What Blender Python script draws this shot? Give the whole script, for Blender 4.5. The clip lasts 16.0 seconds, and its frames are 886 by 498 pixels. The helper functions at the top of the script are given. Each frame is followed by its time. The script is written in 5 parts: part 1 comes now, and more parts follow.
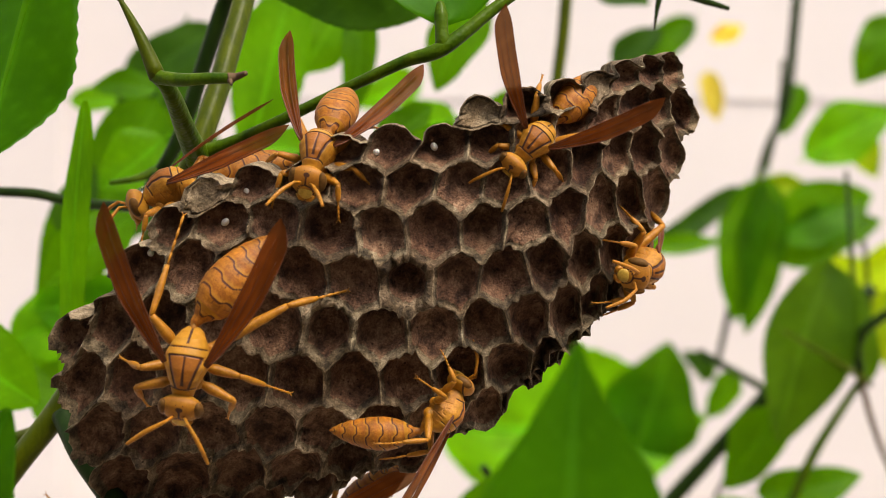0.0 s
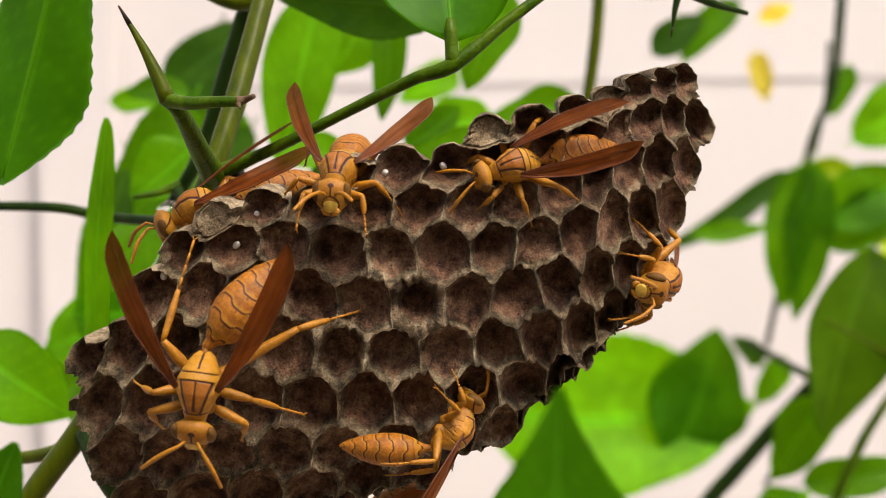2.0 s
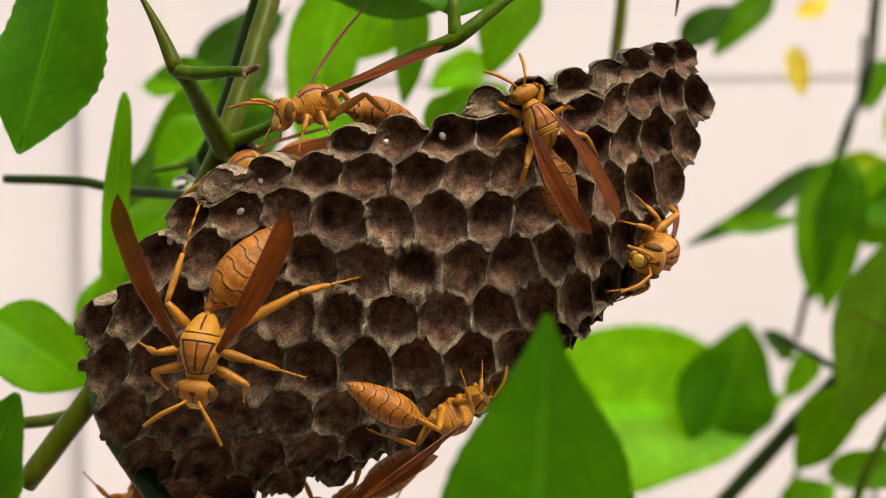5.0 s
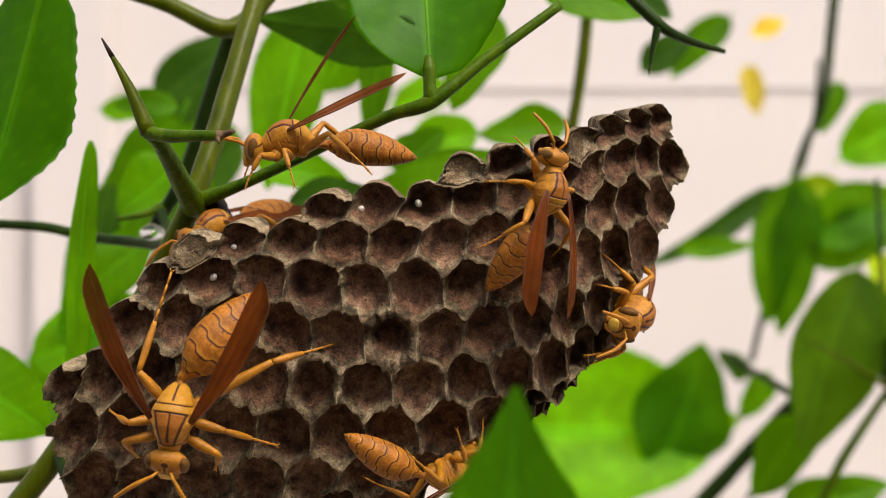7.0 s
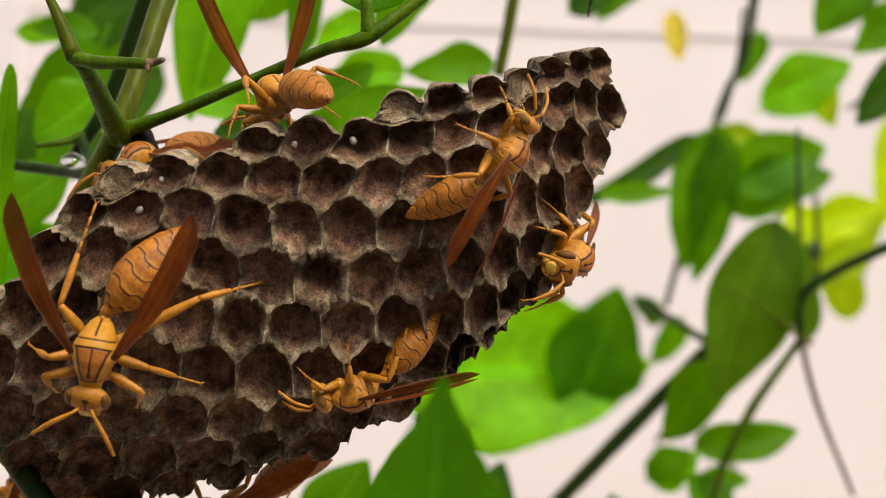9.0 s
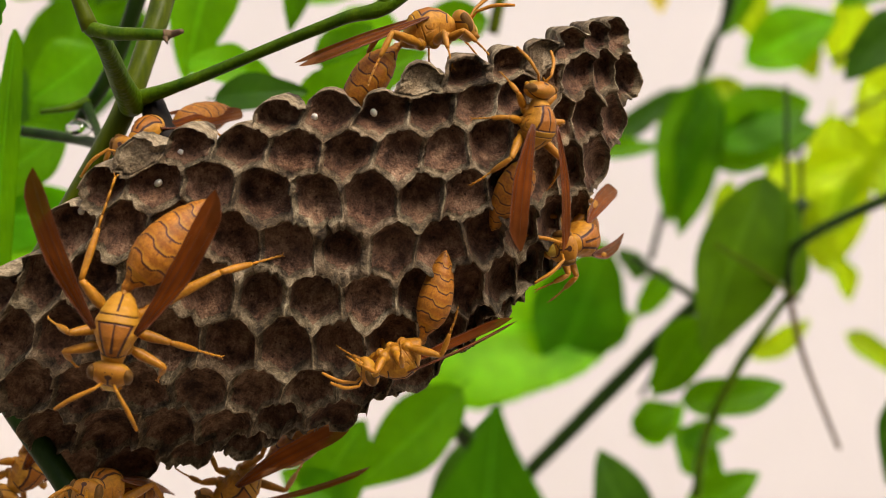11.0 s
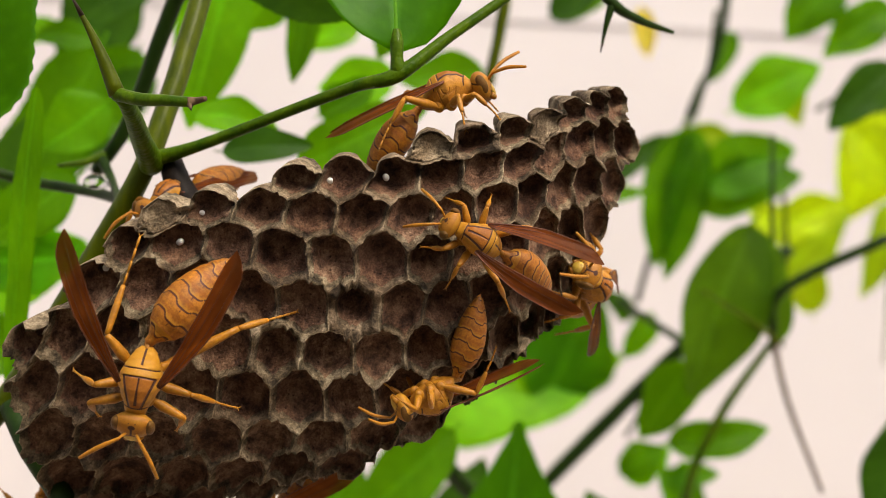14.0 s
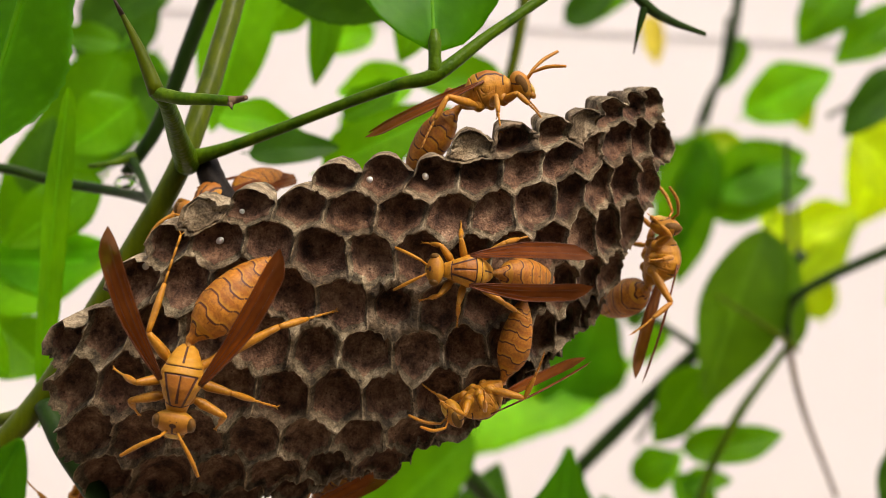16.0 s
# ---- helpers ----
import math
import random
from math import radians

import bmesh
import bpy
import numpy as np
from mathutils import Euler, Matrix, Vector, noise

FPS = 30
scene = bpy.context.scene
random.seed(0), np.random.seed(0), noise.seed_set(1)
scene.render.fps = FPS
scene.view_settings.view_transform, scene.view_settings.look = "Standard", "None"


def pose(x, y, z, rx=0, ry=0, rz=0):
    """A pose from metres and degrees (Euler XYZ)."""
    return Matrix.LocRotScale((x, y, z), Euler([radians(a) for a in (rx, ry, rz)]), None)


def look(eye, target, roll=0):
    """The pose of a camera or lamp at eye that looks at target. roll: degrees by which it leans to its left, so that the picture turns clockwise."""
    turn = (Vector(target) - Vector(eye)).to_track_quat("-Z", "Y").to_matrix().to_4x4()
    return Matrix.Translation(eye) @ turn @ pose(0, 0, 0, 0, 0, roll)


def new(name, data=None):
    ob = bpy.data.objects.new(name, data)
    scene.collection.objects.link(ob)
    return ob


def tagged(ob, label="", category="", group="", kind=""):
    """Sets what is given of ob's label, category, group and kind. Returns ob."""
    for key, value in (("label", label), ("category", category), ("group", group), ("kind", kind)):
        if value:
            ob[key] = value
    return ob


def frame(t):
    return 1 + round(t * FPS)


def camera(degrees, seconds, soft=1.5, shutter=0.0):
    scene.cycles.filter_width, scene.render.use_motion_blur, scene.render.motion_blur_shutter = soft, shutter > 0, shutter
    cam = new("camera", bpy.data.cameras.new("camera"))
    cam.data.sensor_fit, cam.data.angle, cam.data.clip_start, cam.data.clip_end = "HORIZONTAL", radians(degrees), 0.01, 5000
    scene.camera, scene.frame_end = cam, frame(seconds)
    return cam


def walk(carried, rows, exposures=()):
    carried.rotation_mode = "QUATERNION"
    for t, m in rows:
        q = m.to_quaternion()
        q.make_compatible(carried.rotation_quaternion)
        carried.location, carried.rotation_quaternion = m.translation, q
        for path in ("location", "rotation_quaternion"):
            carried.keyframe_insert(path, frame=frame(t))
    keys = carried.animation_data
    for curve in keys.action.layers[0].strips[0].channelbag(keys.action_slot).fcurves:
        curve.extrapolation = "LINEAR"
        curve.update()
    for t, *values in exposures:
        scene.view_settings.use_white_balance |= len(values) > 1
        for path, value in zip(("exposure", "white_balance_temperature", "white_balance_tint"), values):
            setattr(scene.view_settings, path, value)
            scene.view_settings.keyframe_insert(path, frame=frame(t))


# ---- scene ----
cam = camera(34, 16.0, soft=0.5)
PATH = [
    (0.0, look((-0.00818, -0.17262, 1.29073), (-0.00176, 0.00225, 1.29345), -0.16)),
    (0.5, look((-0.00586, -0.17316, 1.29228), (-0.00125, 0.00176, 1.29417), -0.20)),
    (1.0, look((-0.00901, -0.17430, 1.29274), (-0.00629, 0.00067, 1.29362), -0.55)),
    (1.5, look((-0.00455, -0.17147, 1.29398), (-0.00327, 0.00352, 1.29403), -0.58)),
    (2.0, look((-0.00248, -0.17237, 1.29557), (-0.00315, 0.00263, 1.29571), -1.03)),
    (2.5, look((-0.00162, -0.17364, 1.29394), (-0.00377, 0.00135, 1.29401), -0.97)),
    (3.0, look((0.00207, -0.17512, 1.29358), (-0.00121, -0.00015, 1.29403), -0.96)),
    (3.5, look((0.00453, -0.17751, 1.29166), (-0.00104, -0.00260, 1.29198), -0.93)),
    (3.7, look((0.00378, -0.17683, 1.29094), (-0.00317, -0.00197, 1.29086), -0.89)),
    (5.8, look((0.00224, -0.17606, 1.29288), (-0.00310, -0.00114, 1.29318), -0.13)),
    (6.0, look((0.00076, -0.17721, 1.29321), (-0.00372, -0.00227, 1.29410), -0.36)),
    (6.5, look((0.00034, -0.17555, 1.29644), (-0.00145, -0.00056, 1.29693), -0.04)),
    (7.0, look((0.00000, -0.17500, 1.30000), (-0.00000, -0.00000, 1.30000), -0.00)),
    (7.5, look((0.00160, -0.17143, 1.30009), (0.00601, 0.00350, 1.29866), 0.62)),
    (8.0, look((-0.00221, -0.17176, 1.30073), (0.00391, 0.00310, 1.29756), 0.88)),
    (8.5, look((-0.00330, -0.17113, 1.29822), (0.00414, 0.00363, 1.29260), 1.42)),
    (9.0, look((-0.00237, -0.17174, 1.30034), (0.00824, 0.00278, 1.29291), 1.80)),
    (9.2, look((-0.00378, -0.17283, 1.29848), (0.00673, 0.00166, 1.29021), 1.85)),
    (11.3, look((-0.01033, -0.16937, 1.30337), (0.00611, 0.00431, 1.28955), 1.66)),
    (11.5, look((-0.01309, -0.16555, 1.30192), (0.00583, 0.00792, 1.28869), 1.89)),
    (12.0, look((-0.01455, -0.16249, 1.30521), (0.00497, 0.01077, 1.29018), 2.03)),
    (12.5, look((-0.01383, -0.16508, 1.30299), (0.00515, 0.00835, 1.28920), 2.00)),
    (13.0, look((-0.01431, -0.17418, 1.30310), (0.00375, -0.00047, 1.29205), 2.17)),
    (13.5, look((-0.01127, -0.17724, 1.30310), (0.00472, -0.00327, 1.29292), 2.31)),
    (14.0, look((-0.01210, -0.17882, 1.30675), (0.00414, -0.00484, 1.29712), 2.39)),
    (14.5, look((-0.01422, -0.17453, 1.30750), (0.00267, -0.00064, 1.29736), 2.45)),
    (15.0, look((-0.02119, -0.17188, 1.30587), (-0.00204, 0.00181, 1.29636), 2.65)),
    (15.5, look((-0.02140, -0.17183, 1.30197), (-0.00176, 0.00187, 1.29380), 2.74)),
    (16.0, look((-0.01684, -0.17874, 1.30547), (-0.00064, -0.00471, 1.29682), 2.50)),
]
walk(cam, PATH, [(0.0, 0.90, 6900, 12), (3.5, 0.90, 6900, 12), (5.8, 0.80, 6900, 12), (9.2, 0.82, 6900, 12), (12.5, 0.84, 6900, 12), (14.5, 0.86, 6900, 12), (16.0, 0.96, 6900, 12)])
cam.data.dof.use_dof = True
cam.data.dof.focus_distance, cam.data.dof.aperture_fstop = 0.176, 28.0

# ---- light ----
world = bpy.data.worlds.new("overcast_day")
scene.world = world
world.use_nodes = True
wn = world.node_tree.nodes
sky = wn.new("ShaderNodeTexSky")
sky.sky_type, sky.sun_disc = "NISHITA", False
sky.sun_elevation, sky.sun_rotation = radians(58), radians(144)
sky.air_density, sky.dust_density, sky.ozone_density = 1.0, 4.0, 0.6
wn["Background"].inputs["Strength"].default_value = 0.13
world.node_tree.links.new(sky.outputs["Color"], wn["Background"].inputs["Color"])
sun = new("sun", bpy.data.lights.new("sun", "SUN"))
sun.data.energy, sun.data.angle, sun.data.color = 2.15, radians(25), (1.0, 0.95, 0.88)
sun.matrix_basis = look((0.48, -0.66, 2.6), (0, 0, 1.3))

# ---- materials ----
MM = 0.001


def material(name):
    m = bpy.data.materials.new(name)
    m.use_nodes = True
    return m, m.node_tree.nodes, m.node_tree.links, m.node_tree.nodes["Principled BSDF"]


def node(nodes, kind, **values):
    n = nodes.new(kind)
    for key, value in values.items():
        n.inputs[key.replace("_", " ")].default_value = value
    return n


def ramp(nodes, *stops):
    r = nodes.new("ShaderNodeValToRGB")
    e = r.color_ramp.elements
    while len(e) < len(stops):
        e.new(0.5)
    for el, (at, colour) in zip(e, stops):
        el.position, el.color = at, (*colour, 1)
    return r


def mix(nodes, links, factor, a, b, blend="MIX"):
    m = nodes.new("ShaderNodeMix")
    m.data_type, m.blend_type = "RGBA", blend
    for socket, value in ((m.inputs[0], factor), (m.inputs[6], a), (m.inputs[7], b)):
        if isinstance(value, (int, float)):
            socket.default_value = value
        elif isinstance(value, tuple):
            socket.default_value = (*value, 1)
        else:
            links.new(value, socket)
    return m.outputs[2]


def relief(nodes, links, bsdf, height, strength, distance):
    b = node(nodes, "ShaderNodeBump", Strength=strength, Distance=distance)
    links.new(height, b.inputs["Height"])
    links.new(b.outputs["Normal"], bsdf.inputs["Normal"])


def paper(name, dark, mid, light):
    """Chewed-wood paper: fibrous, speckled, matt."""
    m, n, l, b = material(name)
    co = n.new("ShaderNodeTexCoord")
    big = node(n, "ShaderNodeTexNoise", Scale=190.0, Detail=3.0, Roughness=0.6)
    blot = node(n, "ShaderNodeTexNoise", Scale=480.0, Detail=6.0, Roughness=0.66)
    fine = node(n, "ShaderNodeTexNoise", Scale=3200.0, Detail=3.0, Roughness=0.7)
    pit = node(n, "ShaderNodeTexVoronoi", Scale=900.0, Randomness=1.0)
    info = n.new("ShaderNodeObjectInfo")
    for t in (big, blot, fine, pit):
        l.new(co.outputs["Object"], t.inputs["Vector"])
    r = ramp(n, (0.36, dark), (0.50, mid), (0.66, light))
    l.new(blot.outputs["Fac"], r.inputs["Fac"])
    br = ramp(n, (0.35, (0.70, 0.60, 0.52)), (0.65, (1.2, 1.2, 1.18)))
    l.new(big.outputs["Fac"], br.inputs["Fac"])
    c = mix(n, l, 1.0, r.outputs["Color"], br.outputs["Color"], "MULTIPLY")
    fr = ramp(n, (0.34, (0.62, 0.60, 0.58)), (0.66, (1.32, 1.30, 1.28)))
    l.new(fine.outputs["Fac"], fr.inputs["Fac"])
    c = mix(n, l, 1.0, c, fr.outputs["Color"], "MULTIPLY")
    pr = ramp(n, (0.07, (0.16, 0.11, 0.08)), (0.17, (1, 1, 1)))
    l.new(pit.outputs["Distance"], pr.inputs["Fac"])
    c = mix(n, l, 0.85, c, pr.outputs["Color"], "MULTIPLY")
    tone = ramp(n, (0.0, (0.74, 0.66, 0.62)), (0.5, (1.0, 0.97, 0.93)), (1.0, (1.18, 1.18, 1.14)))
    l.new(info.outputs["Random"], tone.inputs["Fac"])
    c = mix(n, l, 1.0, c, tone.outputs["Color"], "MULTIPLY")
    l.new(c, b.inputs["Base Color"])
    b.inputs["Roughness"].default_value = 0.85
    b.inputs["Specular IOR Level"].default_value = 0.25
    h = mix(n, l, 0.4, blot.outputs["Fac"], fine.outputs["Fac"])
    relief(n, l, b, h, 1.0, 0.0008)
    return m


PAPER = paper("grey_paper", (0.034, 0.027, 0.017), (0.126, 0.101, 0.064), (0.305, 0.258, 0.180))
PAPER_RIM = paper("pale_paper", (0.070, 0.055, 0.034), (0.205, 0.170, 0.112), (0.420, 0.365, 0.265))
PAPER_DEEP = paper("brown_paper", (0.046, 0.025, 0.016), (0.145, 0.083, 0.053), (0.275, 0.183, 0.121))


def chitin(name, base, stripe=None, bands=None, rough=0.48, mottled=0.25):
    """Shell of a wasp. bands: (scale along the body, width, waviness) of thin brown lines."""
    m, n, l, b = material(name)
    co = n.new("ShaderNodeTexCoord")
    no = node(n, "ShaderNodeTexNoise", Scale=500.0, Detail=5.0, Roughness=0.6)
    l.new(co.outputs["Object"], no.inputs["Vector"])
    lo = tuple(v * (1 - mottled) for v in base)
    hi = tuple(min(1, v * (1 + mottled * 0.6)) for v in base)
    r = ramp(n, (0.3, lo), (0.7, hi))
    l.new(no.outputs["Fac"], r.inputs["Fac"])
    grain = node(n, "ShaderNodeTexNoise", Scale=2300.0, Detail=4.0, Roughness=0.7)
    l.new(co.outputs["Object"], grain.inputs["Vector"])
    gr = ramp(n, (0.34, (0.58, 0.50, 0.45)), (0.62, (1.18, 1.2, 1.2)))
    l.new(grain.outputs["Fac"], gr.inputs["Fac"])
    c = mix(n, l, mottled * 2, r.outputs["Color"], gr.outputs["Color"], "MULTIPLY")
    if bands:
        at = n.new("ShaderNodeAttribute")
        at.attribute_name = "band"
        br = ramp(n, (0.28, (0, 0, 0)), (0.5, (1, 1, 1)))
        l.new(at.outputs["Fac"], br.inputs["Fac"])
        tint = n.new("ShaderNodeAttribute")
        tint.attribute_name = "tint"
        c = mix(n, l, tint.outputs["Fac"], c, (base[0] * 0.66, base[1] * 0.46, base[2] * 0.5))
        pale = n.new("ShaderNodeAttribute")
        pale.attribute_name = "pale"
        c = mix(n, l, pale.outputs["Fac"], c, (0.41, 0.200, 0.011))
        c = mix(n, l, br.outputs["Color"], c, stripe)
    l.new(c, b.inputs["Base Color"])
    b.inputs["Roughness"].default_value = rough
    b.inputs["Specular IOR Level"].default_value = 0.35
    b.inputs["Subsurface Weight"].default_value = 0.08
    b.inputs["Subsurface Radius"].default_value = (0.0012, 0.0005, 0.0002)
    b.inputs["Subsurface Scale"].default_value = 1.0
    fine = node(n, "ShaderNodeTexNoise", Scale=4000.0, Detail=2.0)
    l.new(co.outputs["Object"], fine.inputs["Vector"])
    relief(n, l, b, mix(n, l, 0.5, fine.outputs["Fac"], grain.outputs["Fac"]), 0.32, 0.00025)
    return m


AMBER = (0.370, 0.150, 0.007)
SHELL = chitin("amber_shell", AMBER, (0.045, 0.011, 0.003), True, rough=0.58, mottled=0.4)
SHELL_ABD = chitin("amber_abdomen", (0.340, 0.124, 0.006), (0.062, 0.014, 0.004), True, rough=0.6, mottled=0.4)
YELLOW = chitin("yellow_plate", (0.50, 0.32, 0.045))
LEGS = chitin("yellow_legs", (0.375, 0.155, 0.007))
EYES = chitin("brown_eye", (0.115, 0.056, 0.013), rough=0.5)
EYES.node_tree.nodes["Principled BSDF"].inputs["Specular IOR Level"].default_value = 0.12
DARK = chitin("dark_jaw", (0.05, 0.018, 0.008))
VEIN = chitin("brown_vein", (0.12, 0.034, 0.010))
STALK = chitin("black_stalk", (0.010, 0.007, 0.005), rough=0.5)
STALK.node_tree.nodes["Principled BSDF"].inputs["Specular IOR Level"].default_value = 0.1


def wing_material():
    m, n, l, b = material("smoky_wing")
    co = n.new("ShaderNodeTexCoord")
    wave = node(n, "ShaderNodeTexWave", Scale=330.0, Distortion=2.5, Detail=3.0)
    wave.bands_direction = "Y"
    l.new(co.outputs["Object"], wave.inputs["Vector"])
    blot = node(n, "ShaderNodeTexNoise", Scale=260.0, Detail=3.0)
    l.new(co.outputs["Object"], blot.inputs["Vector"])
    r = ramp(n, (0.1, (0.265, 0.072, 0.011)), (0.9, (0.320, 0.095, 0.015)))
    l.new(wave.outputs["Fac"], r.inputs["Fac"])
    part_of = n.new("ShaderNodeSeparateXYZ")
    l.new(co.outputs["Object"], part_of.inputs[0])
    along = n.new("ShaderNodeMapRange")
    along.inputs["From Min"].default_value, along.inputs["From Max"].default_value = -0.006, -0.019
    l.new(part_of.outputs["X"], along.inputs["Value"])
    c = mix(n, l, along.outputs["Result"], r.outputs["Color"], (0.175, 0.055, 0.013))
    dapple = ramp(n, (0.3, (0.72, 0.66, 0.6)), (0.7, (1.15, 1.15, 1.1)))
    l.new(blot.outputs["Fac"], dapple.inputs["Fac"])
    c = mix(n, l, 1.0, c, dapple.outputs["Color"], "MULTIPLY")
    l.new(c, b.inputs["Base Color"])
    b.inputs["Roughness"].default_value = 0.42
    b.inputs["Specular IOR Level"].default_value = 0.16
    tr = n.new("ShaderNodeBsdfTranslucent")
    l.new(c, tr.inputs["Color"])
    gl = n.new("ShaderNodeBsdfTransparent")
    gl.inputs["Color"].default_value = (0.75, 0.42, 0.2, 1)
    s1, s2 = n.new("ShaderNodeMixShader"), n.new("ShaderNodeMixShader")
    s1.inputs[0].default_value, s2.inputs[0].default_value = 0.35, 0.14
    l.new(b.outputs[0], s1.inputs[1])
    l.new(tr.outputs[0], s1.inputs[2])
    l.new(s1.outputs[0], s2.inputs[1])
    l.new(gl.outputs[0], s2.inputs[2])
    l.new(s2.outputs[0], n["Material Output"].inputs["Surface"])
    relief(n, l, b, wave.outputs["Fac"], 0.4, 0.0002)
    return m


WING = wing_material()


def leaf_material(name, dark, light, glow, rough=0.48, through_light=0.4):
    """A leaf blade with veins, blotches and light passing through."""
    m, n, l, b = material(name)
    uv = n.new("ShaderNodeTexCoord")
    no = node(n, "ShaderNodeTexNoise", Scale=90.0, Detail=5.0, Roughness=0.6)
    l.new(uv.outputs["Object"], no.inputs["Vector"])
    info = n.new("ShaderNodeObjectInfo")
    r = ramp(n, (0.3, dark), (0.7, light))
    l.new(no.outputs["Fac"], r.inputs["Fac"])
    at = n.new("ShaderNodeAttribute")
    at.attribute_name = "vein"
    c = mix(n, l, at.outputs["Fac"], r.outputs["Color"], tuple(min(1, v * 1.7 + 0.02) for v in light))
    tone = ramp(n, (0.0, (0.75, 0.8, 0.7)), (1.0, (1.2, 1.12, 1.0)))
    l.new(info.outputs["Random"], tone.inputs["Fac"])
    c = mix(n, l, 1.0, c, tone.outputs["Color"], "MULTIPLY")
    l.new(c, b.inputs["Base Color"])
    b.inputs["Roughness"].default_value = rough
    b.inputs["Specular IOR Level"].default_value = 0.25
    tr = n.new("ShaderNodeBsdfTranslucent")
    g = mix(n, l, 1.0, c, glow, "MULTIPLY")
    l.new(g, tr.inputs["Color"])
    s = n.new("ShaderNodeMixShader")
    s.inputs[0].default_value = through_light
    l.new(b.outputs[0], s.inputs[1])
    l.new(tr.outputs[0], s.inputs[2])
    l.new(s.outputs[0], n["Material Output"].inputs["Surface"])
    fine = node(n, "ShaderNodeTexNoise", Scale=900.0, Detail=3.0)
    l.new(uv.outputs["Object"], fine.inputs["Vector"])
    h = mix(n, l, 0.5, fine.outputs["Fac"], at.outputs["Fac"])
    relief(n, l, b, h, 0.35, 0.0006)
    return m


LEAF = leaf_material("leaf_green", (0.060, 0.185, 0.002), (0.104, 0.285, 0.003), (2.8, 2.5, 0.9), through_light=0.55)
LEAF_DEEP = leaf_material("leaf_deep_green", (0.036, 0.152, 0.002), (0.060, 0.225, 0.003), (2.6, 2.3, 0.8), rough=0.42, through_light=0.45)
LEAF_OLIVE = leaf_material("leaf_olive", (0.070, 0.165, 0.005), (0.110, 0.235, 0.007), (2.5, 2.4, 1.0), through_light=0.45)
LEAF_DARK = leaf_material("leaf_dark", (0.030, 0.095, 0.008), (0.055, 0.155, 0.010), (2.4, 2.4, 1.3), through_light=0.4)
LEAF_BRIGHT = leaf_material("leaf_bright", (0.100, 0.28, 0.005), (0.165, 0.41, 0.008), (2.4, 2.2, 1.2), through_light=0.6)
LEAF_YELLOW = leaf_material("leaf_yellow", (0.30, 0.45, 0.008), (0.42, 0.60, 0.012), (2.0, 1.7, 1.2), through_light=0.5)
PETAL = leaf_material("petal_yellow", (0.75, 0.62, 0.10), (0.85, 0.75, 0.16), (1.2, 1.2, 1.0), through_light=0.5)


def bark(name, dark, light, rough=0.5, gloss=0.16, bumpy=0.25, wet=0.0):
    m, n, l, b = material(name)
    co = n.new("ShaderNodeTexCoord")
    st = n.new("ShaderNodeMapping")
    st.inputs["Scale"].default_value = (1, 1, 0.18)
    no = node(n, "ShaderNodeTexNoise", Scale=420.0, Detail=6.0, Roughness=0.65)
    fl = node(n, "ShaderNodeTexVoronoi", Scale=1700.0)
    l.new(co.outputs["Object"], st.inputs["Vector"])
    l.new(st.outputs["Vector"], no.inputs["Vector"])
    l.new(co.outputs["Object"], fl.inputs["Vector"])
    r = ramp(n, (0.3, dark), (0.7, light))
    l.new(no.outputs["Fac"], r.inputs["Fac"])
    fr = ramp(n, (0.06, (1.5, 1.45, 1.2)), (0.14, (1, 1, 1)))
    l.new(fl.outputs["Distance"], fr.inputs["Fac"])
    c = mix(n, l, 0.12, r.outputs["Color"], fr.outputs["Color"], "MULTIPLY")
    l.new(c, b.inputs["Base Color"])
    b.inputs["Roughness"].default_value = rough
    b.inputs["Specular IOR Level"].default_value = gloss
    b.inputs["Coat Weight"].default_value = wet
    b.inputs["Coat Roughness"].default_value = 0.12
    h = mix(n, l, 0.5, no.outputs["Fac"], fl.outputs["Distance"])
    relief(n, l, b, h, bumpy, 0.0003)
    return m


STEM = bark("olive_stem", (0.030, 0.048, 0.001), (0.080, 0.102, 0.001), 0.36, 0.12)
TWIG = bark("green_twig", (0.022, 0.060, 0.001), (0.072, 0.128, 0.002), 0.42, 0.07, 0.5, 0.05)
TWIG_DARK = bark("dark_twig", (0.007, 0.020, 0.002), (0.018, 0.042, 0.003), 0.45, 0.12)
THORN_TIP = bark("brown_point", (0.012, 0.007, 0.003), (0.035, 0.020, 0.008), 0.5)
DRY = bark("dry_tip", (0.05, 0.030, 0.015), (0.16, 0.105, 0.06), 0.85)


def plaster(name, a, bcol, scale):
    m, n, l, b = material(name)
    co = n.new("ShaderNodeTexCoord")
    no = node(n, "ShaderNodeTexNoise", Scale=scale, Detail=7.0, Roughness=0.6)
    l.new(co.outputs["Object"], no.inputs["Vector"])
    r = ramp(n, (0.3, a), (0.7, bcol))
    l.new(no.outputs["Fac"], r.inputs["Fac"])
    l.new(r.outputs["Color"], b.inputs["Base Color"])
    b.inputs["Roughness"].default_value = 0.85
    fine = node(n, "ShaderNodeTexNoise", Scale=scale * 60, Detail=4.0)
    l.new(co.outputs["Object"], fine.inputs["Vector"])
    relief(n, l, b, fine.outputs["Fac"], 0.3, 0.002)
    return m


WALL = plaster("white_paint", (0.625, 0.592, 0.582), (0.685, 0.650, 0.640), 3.0)
# paint of the added wall behind the camera; its tone sets the fill light
FILL_WALL = plaster("fill_wall_paint", (0.38, 0.35, 0.31), (0.45, 0.415, 0.37), 2.0)
# tone raised so the unseen ground throws light up at the lower cells
SOIL = plaster("soil", (0.20, 0.16, 0.11), (0.34, 0.28, 0.20), 6.0)
GROUT = plaster("grey_joint", (0.46, 0.435, 0.425), (0.53, 0.505, 0.495), 9.0)
